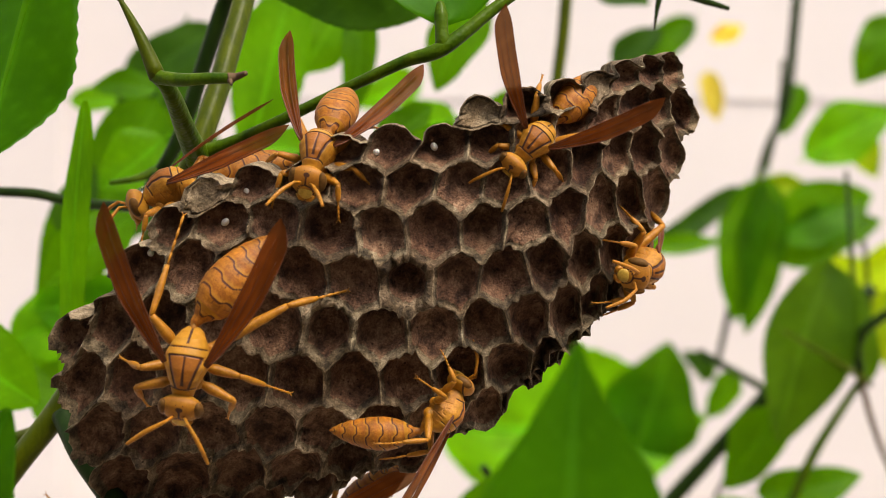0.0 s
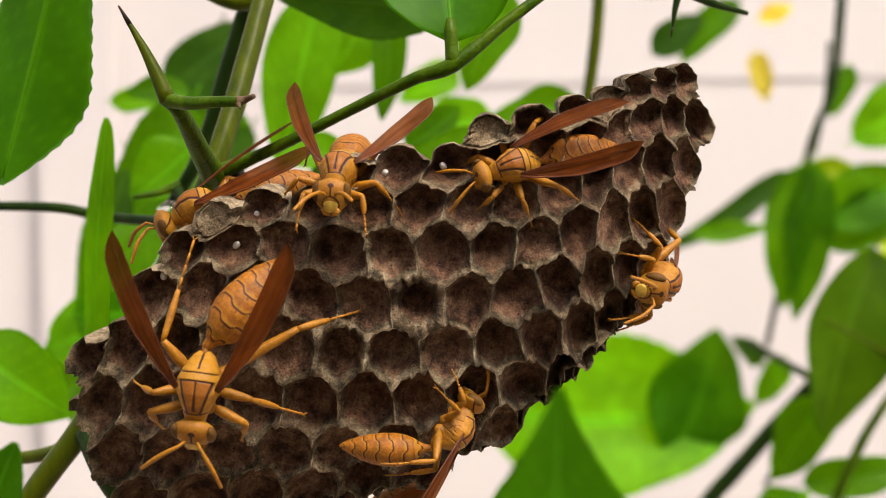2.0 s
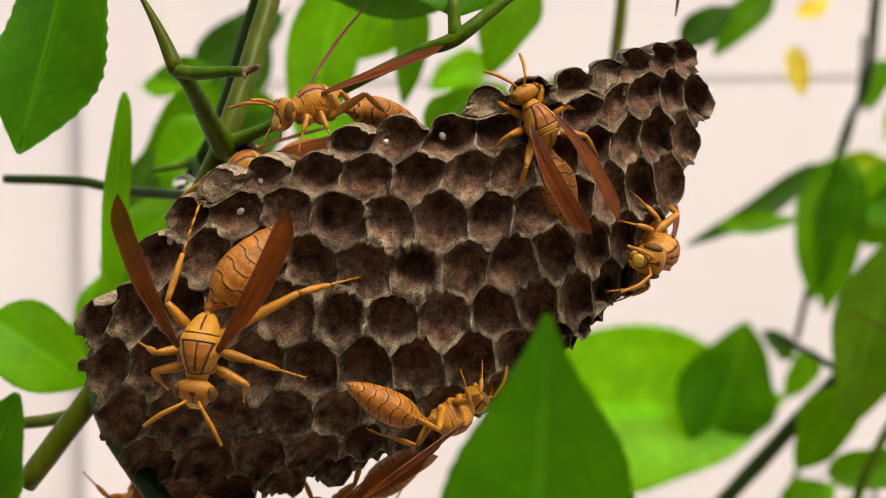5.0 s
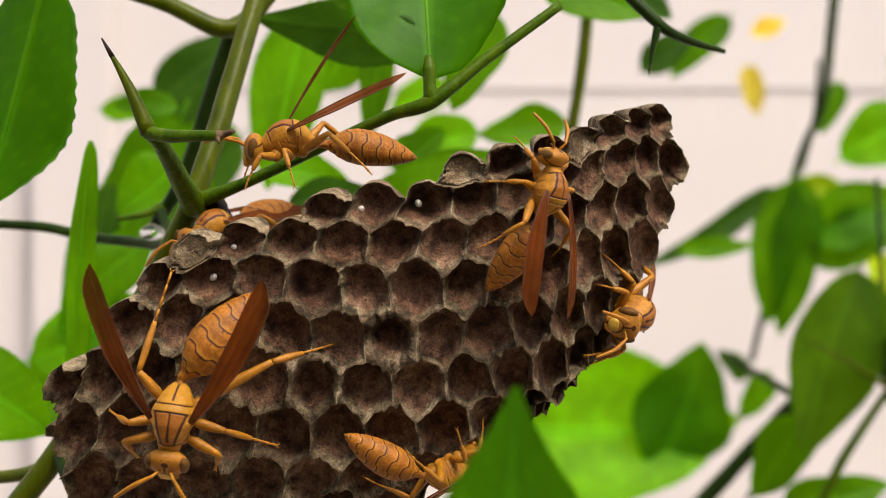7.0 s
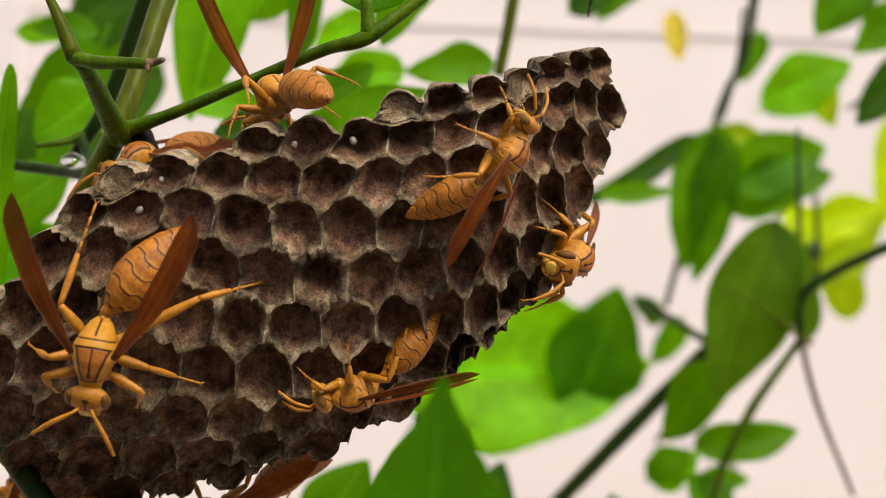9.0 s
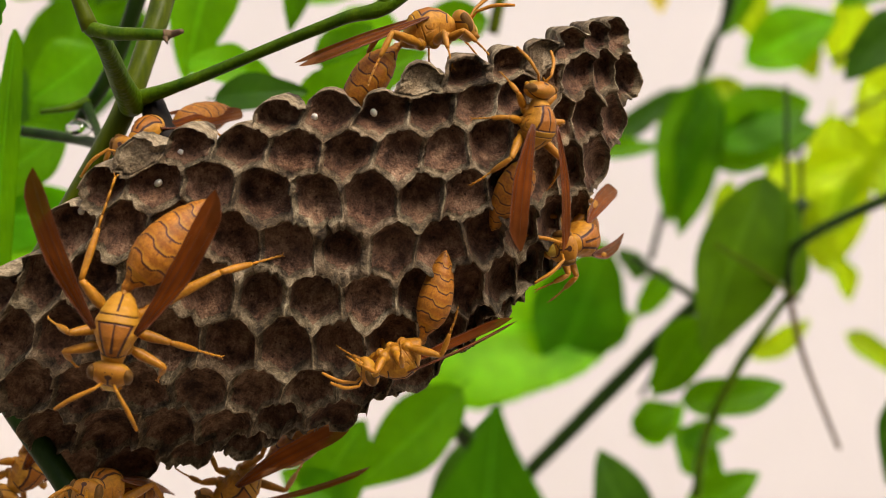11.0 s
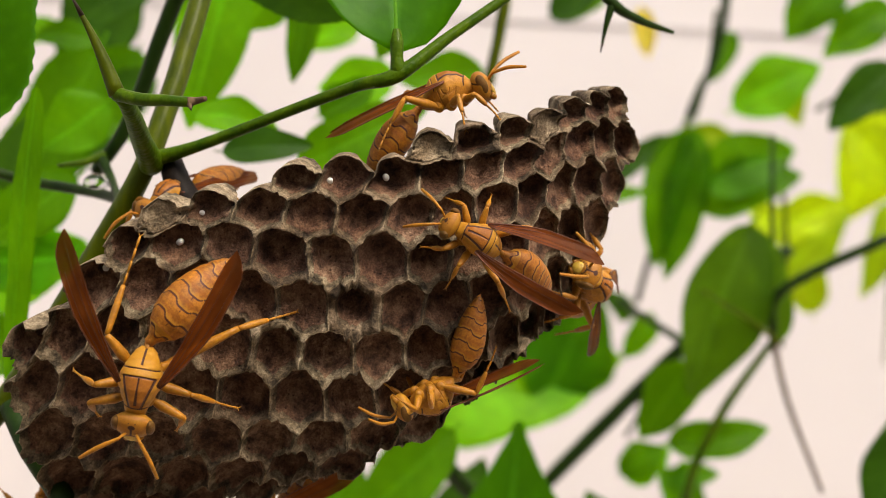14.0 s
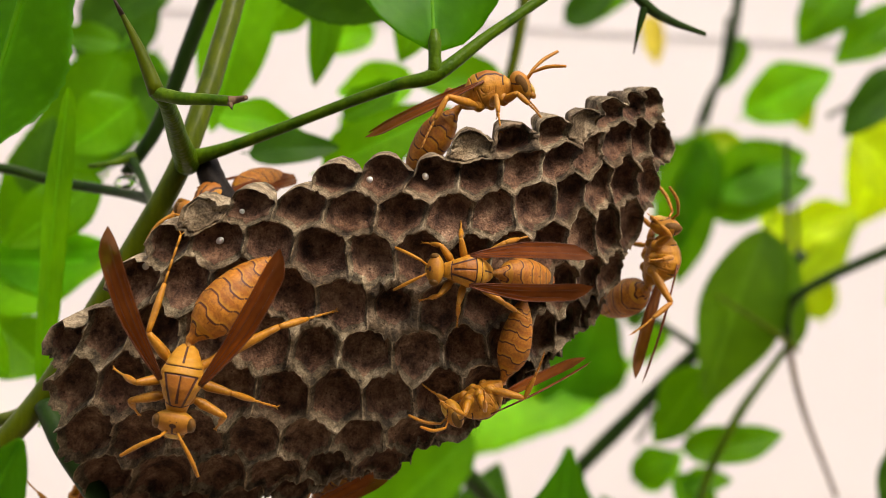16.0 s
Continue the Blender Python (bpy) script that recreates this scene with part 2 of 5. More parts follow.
EGG = chitin("white_egg", (0.82, 0.80, 0.74), rough=0.3, mottled=0.05)


def water():
    m, n, l, b = material("water")
    b.inputs["Transmission Weight"].default_value = 1.0
    b.inputs["Roughness"].default_value = 0.02
    b.inputs["IOR"].default_value = 1.33
    return m


WATER = water()


# ---- mesh tools ----
def part(name, bm, mat, parent, label="", smooth=True):
    me = bpy.data.meshes.new(name)
    bm.normal_update()
    bm.to_mesh(me)
    bm.free()
    for mt in (mat if isinstance(mat, (list, tuple)) else [mat]):
        me.materials.append(mt)
    if smooth:
        for p in me.polygons:
            p.use_smooth = True
    ob = new(name, me)
    ob.parent = parent
    if label:
        tagged(ob, label)
    return ob


def thing(name, m, label, category, group="", kind=""):
    ob = new(name)
    ob.empty_display_size = 0.005
    ob.matrix_basis = m
    return tagged(ob, label, category, group, kind)


def tube(bm, points, radii, sides=10, cap=True):
    """A round tube through points, with a radius at each, rounded off at both ends."""
    pts = [Vector(p) for p in points]
    rings, side = [], None
    for i, p in enumerate(pts):
        d = (pts[min(i + 1, len(pts) - 1)] - pts[max(i - 1, 0)]).normalized()
        if side is None:
            side = d.orthogonal().normalized()
        side = (side - d * side.dot(d)).normalized()
        up = d.cross(side)
        rings.append([bm.verts.new(p + (side * math.cos(a) + up * math.sin(a)) * radii[i])
                      for a in (2 * math.pi * k / sides for k in range(sides))])
    for a, b in zip(rings, rings[1:]):
        for k in range(sides):
            bm.faces.new((a[k], a[(k + 1) % sides], b[(k + 1) % sides], b[k]))
    if cap:
        bm.faces.new(rings[0][::-1])
        bm.faces.new(rings[-1])
    return rings


def smooth_line(points, steps):
    """Catmull-Rom through the points."""
    p = [Vector(q) for q in points]
    p = [p[0] * 2 - p[1]] + p + [p[-1] * 2 - p[-2]]
    out = []
    for i in range(1, len(p) - 2):
        for k in range(steps):
            t = k / steps
            a, b, c, d = p[i - 1:i + 3]
            out.append(0.5 * ((2 * b) + (c - a) * t + (2 * a - 5 * b + 4 * c - d) * t * t + (3 * b - a - 3 * c + d) * t ** 3))
    return out + [p[-2]]


def blob(bm, centre, radii, turn=None, u=16, v=10, shape=None):
    """An ellipsoid; shape(x, y, z) may reshape the unit ball."""
    verts = bmesh.ops.create_uvsphere(bm, u_segments=u, v_segments=v, radius=1.0)["verts"]
    for w in verts:
        c = Vector(w.co)
        if shape:
            c = Vector(shape(c.x, c.y, c.z))
        c = Vector((c.x * radii[0], c.y * radii[1], c.z * radii[2]))
        if turn is not None:
            c = turn @ c
        w.co = c + Vector(centre)
    return verts


# ---- setting ----
def slab(name, lo, hi, mat, label="", category=""):
    bm = bmesh.new()
    bmesh.ops.create_cube(bm, size=1.0)
    for v in bm.verts:
        v.co = [lo[k] + (v.co[k] + 0.5) * (hi[k] - lo[k]) for k in range(3)]
    bmesh.ops.bevel(bm, geom=list(bm.edges), offset=min(0.004, 0.2 * min(h - l for l, h in zip(lo, hi))), segments=2, affect="EDGES")
    return tagged(part(name, bm, mat, None, smooth=False), label, category, kind="structure")


slab("ground", (-60, -60, -0.5), (60, 60, 0.0), SOIL, "bare brown soil under the shrub, unseen, pale to bounce light up", "ground")
slab("wall_north", (-6, 1.0, -0.1), (6, 1.2, 4.2), WALL, "white painted garden wall behind the plants", "wall")
# unseen, added: blocks the low sky and bounces fill onto the nest
slab("wall_south", (-6, -2.5, -0.1), (6, -2.3, 2.9), FILL_WALL, "unseen beige wall behind the camera, added to shape the light", "wall")
slab("trim", (-6, 0.9985, 1.4282), (6, 1.004, 1.4305), GROUT, "thin grey rail along the white wall", "trim")
slab("pillar", (-0.33, 0.980, -0.1), (-0.265, 0.998, 4.2), WALL, "shallow white painted wall rib", "pillar")

# ---- the nest: a comb of paper cells ----
FOCUS = Vector((0.0, 95.0, 36.0))
# warp of the hexagon lattice: powers of column and row, then the shift across and upwards in millimetres
WARP = ((0, 0, -6.14, -10.93), (0, 1, -0.2, 24.5), (0, 2, 0.76, -0.44), (0, 3, 2.31, -4.69), (1, 0, 30.87, -0.16), (1, 1, 0.43, -3.77), (1, 2, -2.84, 7.6), (1, 3, 0.29, 0.89), (2, 0, -4.83, 6.85), (2, 1, 4.54, -4.15), (2, 2, -2.48, -4.15), (3, 0, -3.2, 2.03), (3, 1, 0.22, 3.39), (4, 0, 0.94, -3.03))
STUBS = {(4, 2), (-1, 0), (7, 2)}
COLLARS = {(3, -2): 0.6, (5, 2): 0.35, (1, -3): 0.25, (-4, -3): 0.3}


def dome(x, z):
    """The comb's face: gently domed, bent back at the far end, along the lower flank and at the bottom. In millimetres."""
    flank = 0.757 * x - 0.656 * z
    y = -4.2 + 0.0023 * (x + 10) ** 2 + 0.0078 * min(0, z - 2) ** 2 + 0.0025 * max(0, z - 2) ** 2
    y += 0.025 * max(0, x - 8) ** 2 + 0.055 * max(0, flank - 12) ** 2 + 0.03 * max(0, -26 - z) ** 2
    return Vector((x, min(y, 34), z))


def comb(u, v, w):
    """A place in the comb: over the plane at (u, v), w deep."""
    s = dome(u, v)
    return (s + (FOCUS - s).normalized() * w + Vector((0, 0, 1300))) * MM


def lattice(i, j):
    """The middle of a cell: column i, row j, odd rows shifted by half a cell."""
    a, b = (i + 0.5 * (j % 2) - 3) / 5, (j + 2) / 4
    x = sum(cx * a ** p * b ** q for p, q, cx, cz in WARP)
    z = sum(cz * a ** p * b ** q for p, q, cx, cz in WARP)
    out = 0.62 * max(0, 0.757 * x - 0.656 * z - 12)
    x, z = x + 0.757 * out + 0.15 * max(0, x - 22.5), z - 0.656 * out + 0.1 * max(0, x - 15) * max(0, min(1, (z - 4) / 8))
    h = noise.noise_vector(Vector((i * 3.1, j * 2.7, 5.0)))
    return x + h.x * 0.5, z + h.y * 0.5


def comb_cell(nest, i, j, deep, taken):
    """One open cell: thin outer wall, ragged scalloped lip, inner wall and a bowl-shaped floor."""
    cx, cz = lattice(i, j)
    corners = []
    shift = j % 2
    near = [(i + 1, j), (i + shift, j + 1), (i - 1 + shift, j + 1), (i - 1, j), (i - 1 + shift, j - 1), (i + shift, j - 1)]
    bare = [n not in taken for n in near]
    near = [lattice(*n) for n in near]
    for k in range(6):
        a, b = near[k], near[(k + 1) % 6]
        x, z = (cx + a[0] + b[0]) / 3, (cz + a[1] + b[1]) / 3
        h = noise.noise_vector(Vector((x * 0.31, z * 0.31, 3.7)))
        corners.append((x + h.x * 1.1, z + h.y * 1.1))
    bm = bmesh.new()
    per = 7
    loop = []
    for k in range(6):
        (ax, az), (bx, bz) = corners[k], corners[(k + 1) % 6]
        for s in range(per):
            loose = 1.0 if bare[(k + 1) % 6] else 0.0
            if s == 0:
                loose = (bare[k] + bare[(k + 1) % 6]) / 2
            loop.append((ax + (bx - ax) * s / per, az + (bz - az) * s / per, s, loose))
    mean = sum(math.hypot(x - cx, z - cz) for x, z, _, _ in loop) / len(loop)
    ledge = COLLARS.get((i, j), 0.0)

    def ring(grow, w, round_off=0.0, lift=1.0):
        vs = []
        for x, z, s, loose in loop:
            dx, dz = x - cx, z - cz
            r = math.hypot(dx, dz)
            ro = max(round_off, 0.8 * loose)
            target = r * (1 - ro) + mean * (0.96 + 0.02 * loose) * ro
            target = max(0.25, target + grow * mean / 3.1)
            wave = noise.noise(Vector((x * 0.5, z * 0.5, 9.1))) * 1.2 + noise.noise(Vector((x * 1.9, z * 1.9, 2.3))) * 0.8 + noise.noise(Vector((x * 5.1, z * 5.1, 4.3))) * 0.65
            scallop = (0.75 * math.sin(math.pi * s / per) - 0.35) * (1 - loose)
            vs.append(bm.verts.new(comb(cx + dx / r * target, cz + dz / r * target, w + (wave + scallop) * lift)))
        return vs

    rings = [ring(-1.7, deep + 4.5, 0.8, 0), ring(-0.45, 3.0, 0.3, 0.4), ring(-0.03, 0.6),
             ring(0.0, -0.05), ring(-0.07, -0.07, 0.02), ring(-0.15 - ledge, 0.12, 0.05 + ledge), ring(-0.24 - ledge, 0.7, 0.10 + ledge),
             ring(-0.40 - ledge, deep * 0.35, 0.2 + ledge, 0.7), ring(-0.62 - ledge, deep * 0.58, 0.35 + ledge, 0.4), ring(-1.0 - ledge * 0.8, deep * 0.80, 0.95, 0.2),
             ring(-1.45 - ledge * 0.5, deep * 0.94, 1.0, 0.1), ring(-1.95 - ledge * 0.3, deep * 1.02, 1.0, 0), ring(-2.5, deep * 1.06, 1.0, 0)]
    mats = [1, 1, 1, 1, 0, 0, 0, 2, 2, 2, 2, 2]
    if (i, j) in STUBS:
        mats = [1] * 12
    n = len(loop)
    lip = set(rings[3])
    for q, (a, b) in enumerate(zip(rings, rings[1:])):
        for k in range(n):
            f = bm.faces.new((a[k], b[k], b[(k + 1) % n], a[(k + 1) % n]))
            f.material_index = mats[q]
    f = bm.faces.new(rings[-1])
    f.material_index = mats[-1]
    f = bm.faces.new(rings[0][::-1])
    for e in bm.edges:
        if e.verts[0] in lip and e.verts[1] in lip:
            e.smooth = False
    bmesh.ops.recalc_face_normals(bm, faces=bm.faces)
    for vert in bm.verts:
        vert.co += noise.noise_vector(vert.co * 380) * 0.00018 + noise.noise_vector(vert.co * 1300) * 0.00009
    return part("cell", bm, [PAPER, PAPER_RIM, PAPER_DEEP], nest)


# the first and last column of each row of cells
ROWS = {2: (4, 10), 1: (1.5, 10.5), 0: (-1, 10), -1: (-1.5, 9.5), -2: (-2, 9), -3: (-3.5, 9.5), -4: (-3, 8), -5: (-2.5, 7.5), -6: (-2, 4), -7: (-1.5, 2.5)}


def build_nest():
    nest = thing("wasp_nest", Matrix(), "grey-brown papery wasp nest of open hexagonal cells on a stem", "wasp nest")
    rng = random.Random(5)
    taken = {(i, j) for j, (first, last) in ROWS.items() for i in range(-9, 16) if first <= i + 0.5 * (j % 2) <= last}
    for i, j in sorted(taken):
        deep = 2.9 + rng.uniform(-0.7, 0.9)
        comb_cell(nest, i, j, 0.9 if (i, j) in STUBS else deep, taken)
    # back of the comb and the stalk that holds it
    bm = bmesh.new()
    blob(bm, (-0.008, 0.018, 1.287), (0.020, 0.008, 0.007), u=32, v=20,
         shape=lambda x, y, z: (x, y, z + 0.22 * x))
    for v in bm.verts:
        v.co += noise.noise_vector(v.co * 300) * 0.0012
    part("comb_back", bm, PAPER, nest)
    bm = bmesh.new()
    tube(bm, smooth_line([(-0.0255, 0.016, 1.2965), (-0.0290, 0.020, 1.3015), (-0.0315, 0.0235, 1.3065)], 6), [0.0022 - 0.00005 * k for k in range(13)], 12)
    for v in bm.verts:
        v.co += noise.noise_vector(v.co * 900) * 0.0005
    part("stalk", bm, STALK, nest, "dark glossy stalk")
    return nest


def egg(u, v, w, side):
    s = comb(u, v, w)
    bm = bmesh.new()
    blob(bm, (0, 0, 0), (0.00042, 0.00042, 0.00075), u=12, v=8)
    ob = part("egg", bm, EGG, None)
    ob.matrix_basis = Matrix.Translation(s) @ pose(0, 0, 0, 70, 0, side)
    return tagged(ob, "tiny white egg glued inside a paper cell", "egg", "eggs in the cells")


nest = build_nest()
for u, v, w, side in ((-25.5, -0.6, 2.2, 0), (-10.0, 4.1, 2.0, 20), (-3.0, 4.8, 2.2, -15), (-37.2, -7.8, 2.2, 10), (-28.1, -4.2, 2.2, 30)):
    egg(u, v, w, side)

# ---- wasps ----
def band_layer(bm):
    return bm.verts.layers.float.get("band") or bm.verts.layers.float.new("band")


def spline(stops, x):
    """Smooth value at x through (x, value) stops in rising order."""
    if x <= stops[0][0]:
        return stops[0][1]
    for (x0, v0), (x1, v1) in zip(stops, stops[1:]):
        if x <= x1:
            t = (x - x0) / (x1 - x0)
            t = t * t * (3 - 2 * t) * 0.5 + t * 0.5
            return v0 + (v1 - v0) * t
    return stops[-1][1]


ABDOMEN_WIDE = [(0.0, 0.20), (0.05, 0.25), (0.11, 0.44), (0.18, 0.70), (0.27, 0.90), (0.38, 1.0), (0.50, 0.99), (0.63, 0.89), (0.75, 0.73), (0.86, 0.50), (0.94, 0.28), (1.0, 0.04)]


def abdomen_mesh(length=13.8, width=2.95, height=2.6):
    """Six overlapping rings, each with a thin wavy brown line before its edge."""
    bm = bmesh.new()
    band = band_layer(bm)
    tint, pale = bm.verts.layers.float.new("tint"), bm.verts.layers.float.new("pale")
    n, sides, segs = 230, 84, 7
    rings = []
    bounds = [0.0, 0.17, 0.33, 0.48, 0.62, 0.75, 0.88, 1.0]
    for i in range(n + 1):
        s = i / n
        prof = spline(ABDOMEN_WIDE, s)
        k = max(q for q in range(segs + 1) if bounds[q] <= s + 1e-9)
        k = min(k, segs - 1)
        f = (s - bounds[k]) / (bounds[k + 1] - bounds[k])
        ring = []
        for q in range(sides):
            a = 2 * math.pi * q / sides
            v = bm.verts.new((-s * length * MM, math.cos(a) * width * prof * MM, (math.sin(a) * height * prof - 1.5 * s * s * 1.2) * MM))
            lobe = math.cos(4 * (a - math.pi / 2))
            wave = f - 0.66 + (0.17 * math.tanh(2.2 * lobe) + 0.04 * math.sin(2 * a + k)) * (1 if math.sin(a) > -0.5 else 0.5)
            line = math.exp(-(wave / 0.058) ** 2)
            tick = 0.5 * math.exp(-((math.cos(a) / 0.06) ** 2)) * math.exp(-((f - 0.36) / 0.2) ** 2) * (math.sin(a) > 0.2)
            v[band] = max(line, tick * (k > 0)) if k < 6 else line * 0.7
            v[tint] = 0.55 * max(0, f - 0.75) / 0.25 + 0.35 * (f < 0.12)
            v[pale] = 0.55 * max(0.0, 1 - abs(wave - 0.13) / 0.11) + (0.5 if k == 0 and f > 0.75 else 0.0)
            ring.append(v)
        rings.append(ring)
    for a, b in zip(rings, rings[1:]):
        for q in range(sides):
            bm.faces.new((a[q], b[q], b[(q + 1) % sides], a[(q + 1) % sides]))
    bm.faces.new(rings[0])
    bm.faces.new(rings[-1][::-1])
    return bm


def bump(x, at, width):
    return math.exp(-((x - at) / width) ** 2)


THORAX_WIDE = [(-4.9, 0.72), (-4.2, 1.35), (-3.2, 1.8), (-2.4, 2.1), (-1.2, 2.5), (0.0, 2.55), (1.6, 2.0), (3.0, 1.45), (4.2, 1.2), (4.7, 0.95)]
THORAX_TOP = [(-4.9, -1.2), (-4.3, -0.2), (-3.4, 1.3), (-2.6, 2.2), (-1.4, 2.65), (0.5, 2.8), (2.0, 2.45), (3.3, 1.7), (4.2, 0.9), (4.7, 0.4)]
THORAX_LOW = [(-4.9, -2.0), (-4.0, -2.3), (-2.5, -2.6), (0.0, -2.8), (2.2, -2.5), (3.6, -1.7), (4.7, -0.8)]


def thorax_mesh():
    """Humped thorax: collar, shield with dark outlines, two cross plates and a sloping rear."""
    bm = bmesh.new()
    band = band_layer(bm)
    tint, pale = bm.verts.layers.float.new("tint"), bm.verts.layers.float.new("pale")
    n, sides, rings = 150, 176, []
    for i in range(n + 1):
        x = -4.9 + 9.6 * i / n
        w, top, low = spline(THORAX_WIDE, x), spline(THORAX_TOP, x), spline(THORAX_LOW, x)
        ring = []
        for q in range(sides):
            a = 2 * math.pi * q / sides
            ca, sa = math.cos(a), math.sin(a)
            y = math.copysign(abs(ca) ** 0.88, ca) * w
            z = (top + low) / 2 + math.copysign(abs(sa) ** 0.88, sa) * (top - low) / 2
            r, b, dark, light = abs(y), 0.0, 0.0, 0.15
            if sa > 0.15:
                side_line = 1.56 - 0.27 * x
                if -1.25 < x < 3.3:
                    b = max(bump(r, 0.0, 0.10 + 0.035 * max(0, x)) * (x < 2.8), bump(r, side_line, 0.15))
                    dark, light = (0.6, 0.0) if r < side_line else (0.0, 0.3)
                b = max(b, bump(x, -1.35 + 0.05 * r * r, 0.13) * (r < 1.9), 0.8 * bump(x, -2.45 + 0.06 * r * r, 0.09), 0.9 * bump(x, 3.3 - 0.16 * r * r, 0.11))
                if x < -1.4:
                    light = 0.65
                    b = max(b, bump(r, 0.0, 0.14) * (x < -2.9))
                    dark = 0.5 * (abs(r - 1.1) < 0.35) * (x < -3.0)
                if x > 3.5:
                    light = 0.5
            else:
                b = max(0.42 * bump(x, 1.5 + 0.35 * z, 0.10), 0.42 * bump(x, -1.5 - 0.25 * z, 0.10), 0.38 * bump(z, -0.35 + 0.3 * x, 0.09) * (-1.0 < x < 1.4), 0.45 * bump(math.hypot(x + 0.2, z - 0.5), 0.7, 0.09))
                dark = 0.2
            sink = 1 - (0.045 if sa > 0.15 else 0.11) * min(1, b)
            v = bm.verts.new((x * 0.84 * MM, y * sink * MM, ((top + low) / 2 + (z - (top + low) / 2) * sink) * MM))
            v[band], v[tint], v[pale] = b, dark, light
            ring.append(v)
        rings.append(ring)
    for a, b in zip(rings, rings[1:]):
        for q in range(sides):
            bm.faces.new((a[q], b[q], b[(q + 1) % sides], a[(q + 1) % sides]))
    bm.faces.new(rings[0])
    bm.faces.new(rings[-1][::-1])
    bmesh.ops.recalc_face_normals(bm, faces=bm.faces)
    return bm


def head_mesh():
    """Broad flat head: yellow face with dark seams, brown crown."""
    bm = bmesh.new()
    band = band_layer(bm)
    tint, pale = bm.verts.layers.float.new("tint"), bm.verts.layers.float.new("pale")
    blob(bm, (0, 0, 0), (1.5 * MM, 2.6 * MM, 2.25 * MM), u=56, v=40,
         shape=lambda x, y, z: (x * (1 - 0.30 * y * y), y * (1 + 0.08 * z), z if z > -0.3 else -0.3 + (z + 0.3) * (1 + 0.22 * (1 - abs(y)))))
    for v in bm.verts:
        x, y, z = v.co / MM
        b, dark = 0.0, 0.0
        if x > 0:
            b = max(bump(math.hypot(y, (z + 1.1) * 0.9), 1.12, 0.10) * (z < 0.2) * 0.9, 0.55 * bump(abs(y), 0.55, 0.14) * bump(z, 0.55, 0.35), bump(abs(y), 0.0, 0.10) * (0.2 < z < 1.4) * 0.7)
            b = max(b, bump(math.hypot(y * 0.8, (z - 1.6) * 1.3), 0, 0.36))
            dark = 0.45 if z > 0.6 else 0.0
        else:
            b = 0.8 * bump(z, 1.1 - 0.08 * y * y, 0.16)
            dark = 0.6 * (z > 1.2)
        v[band], v[tint], v[pale] = b, dark, 0.6 if x < -0.3 or abs(y) > 2.0 else 0.25
    return bm


def leg_mesh(hip, foot, lift=2.2, r=0.42, knee=None):
    """Thigh, shin and a thin many-jointed foot, from the hip to the ground."""
    hip, foot = Vector(hip), Vector(foot)
    out = Vector((foot.x - hip.x, foot.y - hip.y, 0))
    knee = Vector(knee) if knee else hip + out * 0.52 + Vector((0, 0, lift))
    ankle = knee.lerp(foot, 0.50) + Vector((0, 0, lift * 0.06))
    ankle.z = max(ankle.z, foot.z + 0.35)
    bm = bmesh.new()
    hip2 = hip + (knee - hip) * 0.18
    line = [hip, hip2, hip.lerp(knee, 0.55), knee]
    tube(bm, [p * MM for p in smooth_line(line, 4)], [v * MM for v in _taper(13, (r * 1.35, r * 0.95, r * 1.42, r * 1.2, r * 0.75))], 10)
    mid = knee.lerp(ankle, 0.6)
    tube(bm, [p * MM for p in smooth_line([knee, mid, ankle], 4)], [v * MM for v in _taper(9, (r * 0.62, r * 0.92, r * 0.80, r * 0.55))], 10)
    pts = [ankle.lerp(foot, k / 4) + Vector((0, 0, 0.14 * math.sin(math.pi * k / 4))) for k in range(5)]
    for k in range(4):
        a, b = pts[k], pts[k + 1]
        tube(bm, [a * MM, a.lerp(b, 0.75) * MM, b * MM], [0.24 * r * MM, 0.36 * r * MM, 0.24 * r * MM], 8)
    for s in (1, -1):
        c = pts[-1]
        d = (foot - ankle).normalized()
        o = d.cross(Vector((0, 0, 1))).normalized() * s
        tube(bm, [c * MM, (c + d * 0.3 + o * 0.2) * MM, (c + d * 0.45 + o * 0.3 - Vector((0, 0, 0.15))) * MM], [0.09 * MM, 0.07 * MM, 0.02 * MM], 6)
    blob(bm, (hip + Vector((0, -hip.y * 0.12, 0.25))) * MM, (r * 1.9 * MM, r * 1.7 * MM, r * 2.2 * MM), u=14, v=10)
    # spurs at the shin's end
    tube(bm, [ankle * MM, (ankle.lerp(foot, 0.22) - Vector((0, 0, 0.3))) * MM], [0.09 * MM, 0.02 * MM], 6)
    return bm


def _taper(n, stops):
    out = []
    for i in range(n):
        f = i / (n - 1) * (len(stops) - 1)
        k = min(int(f), len(stops) - 2)
        out.append(stops[k] + (stops[k + 1] - stops[k]) * (f - k))
    return out


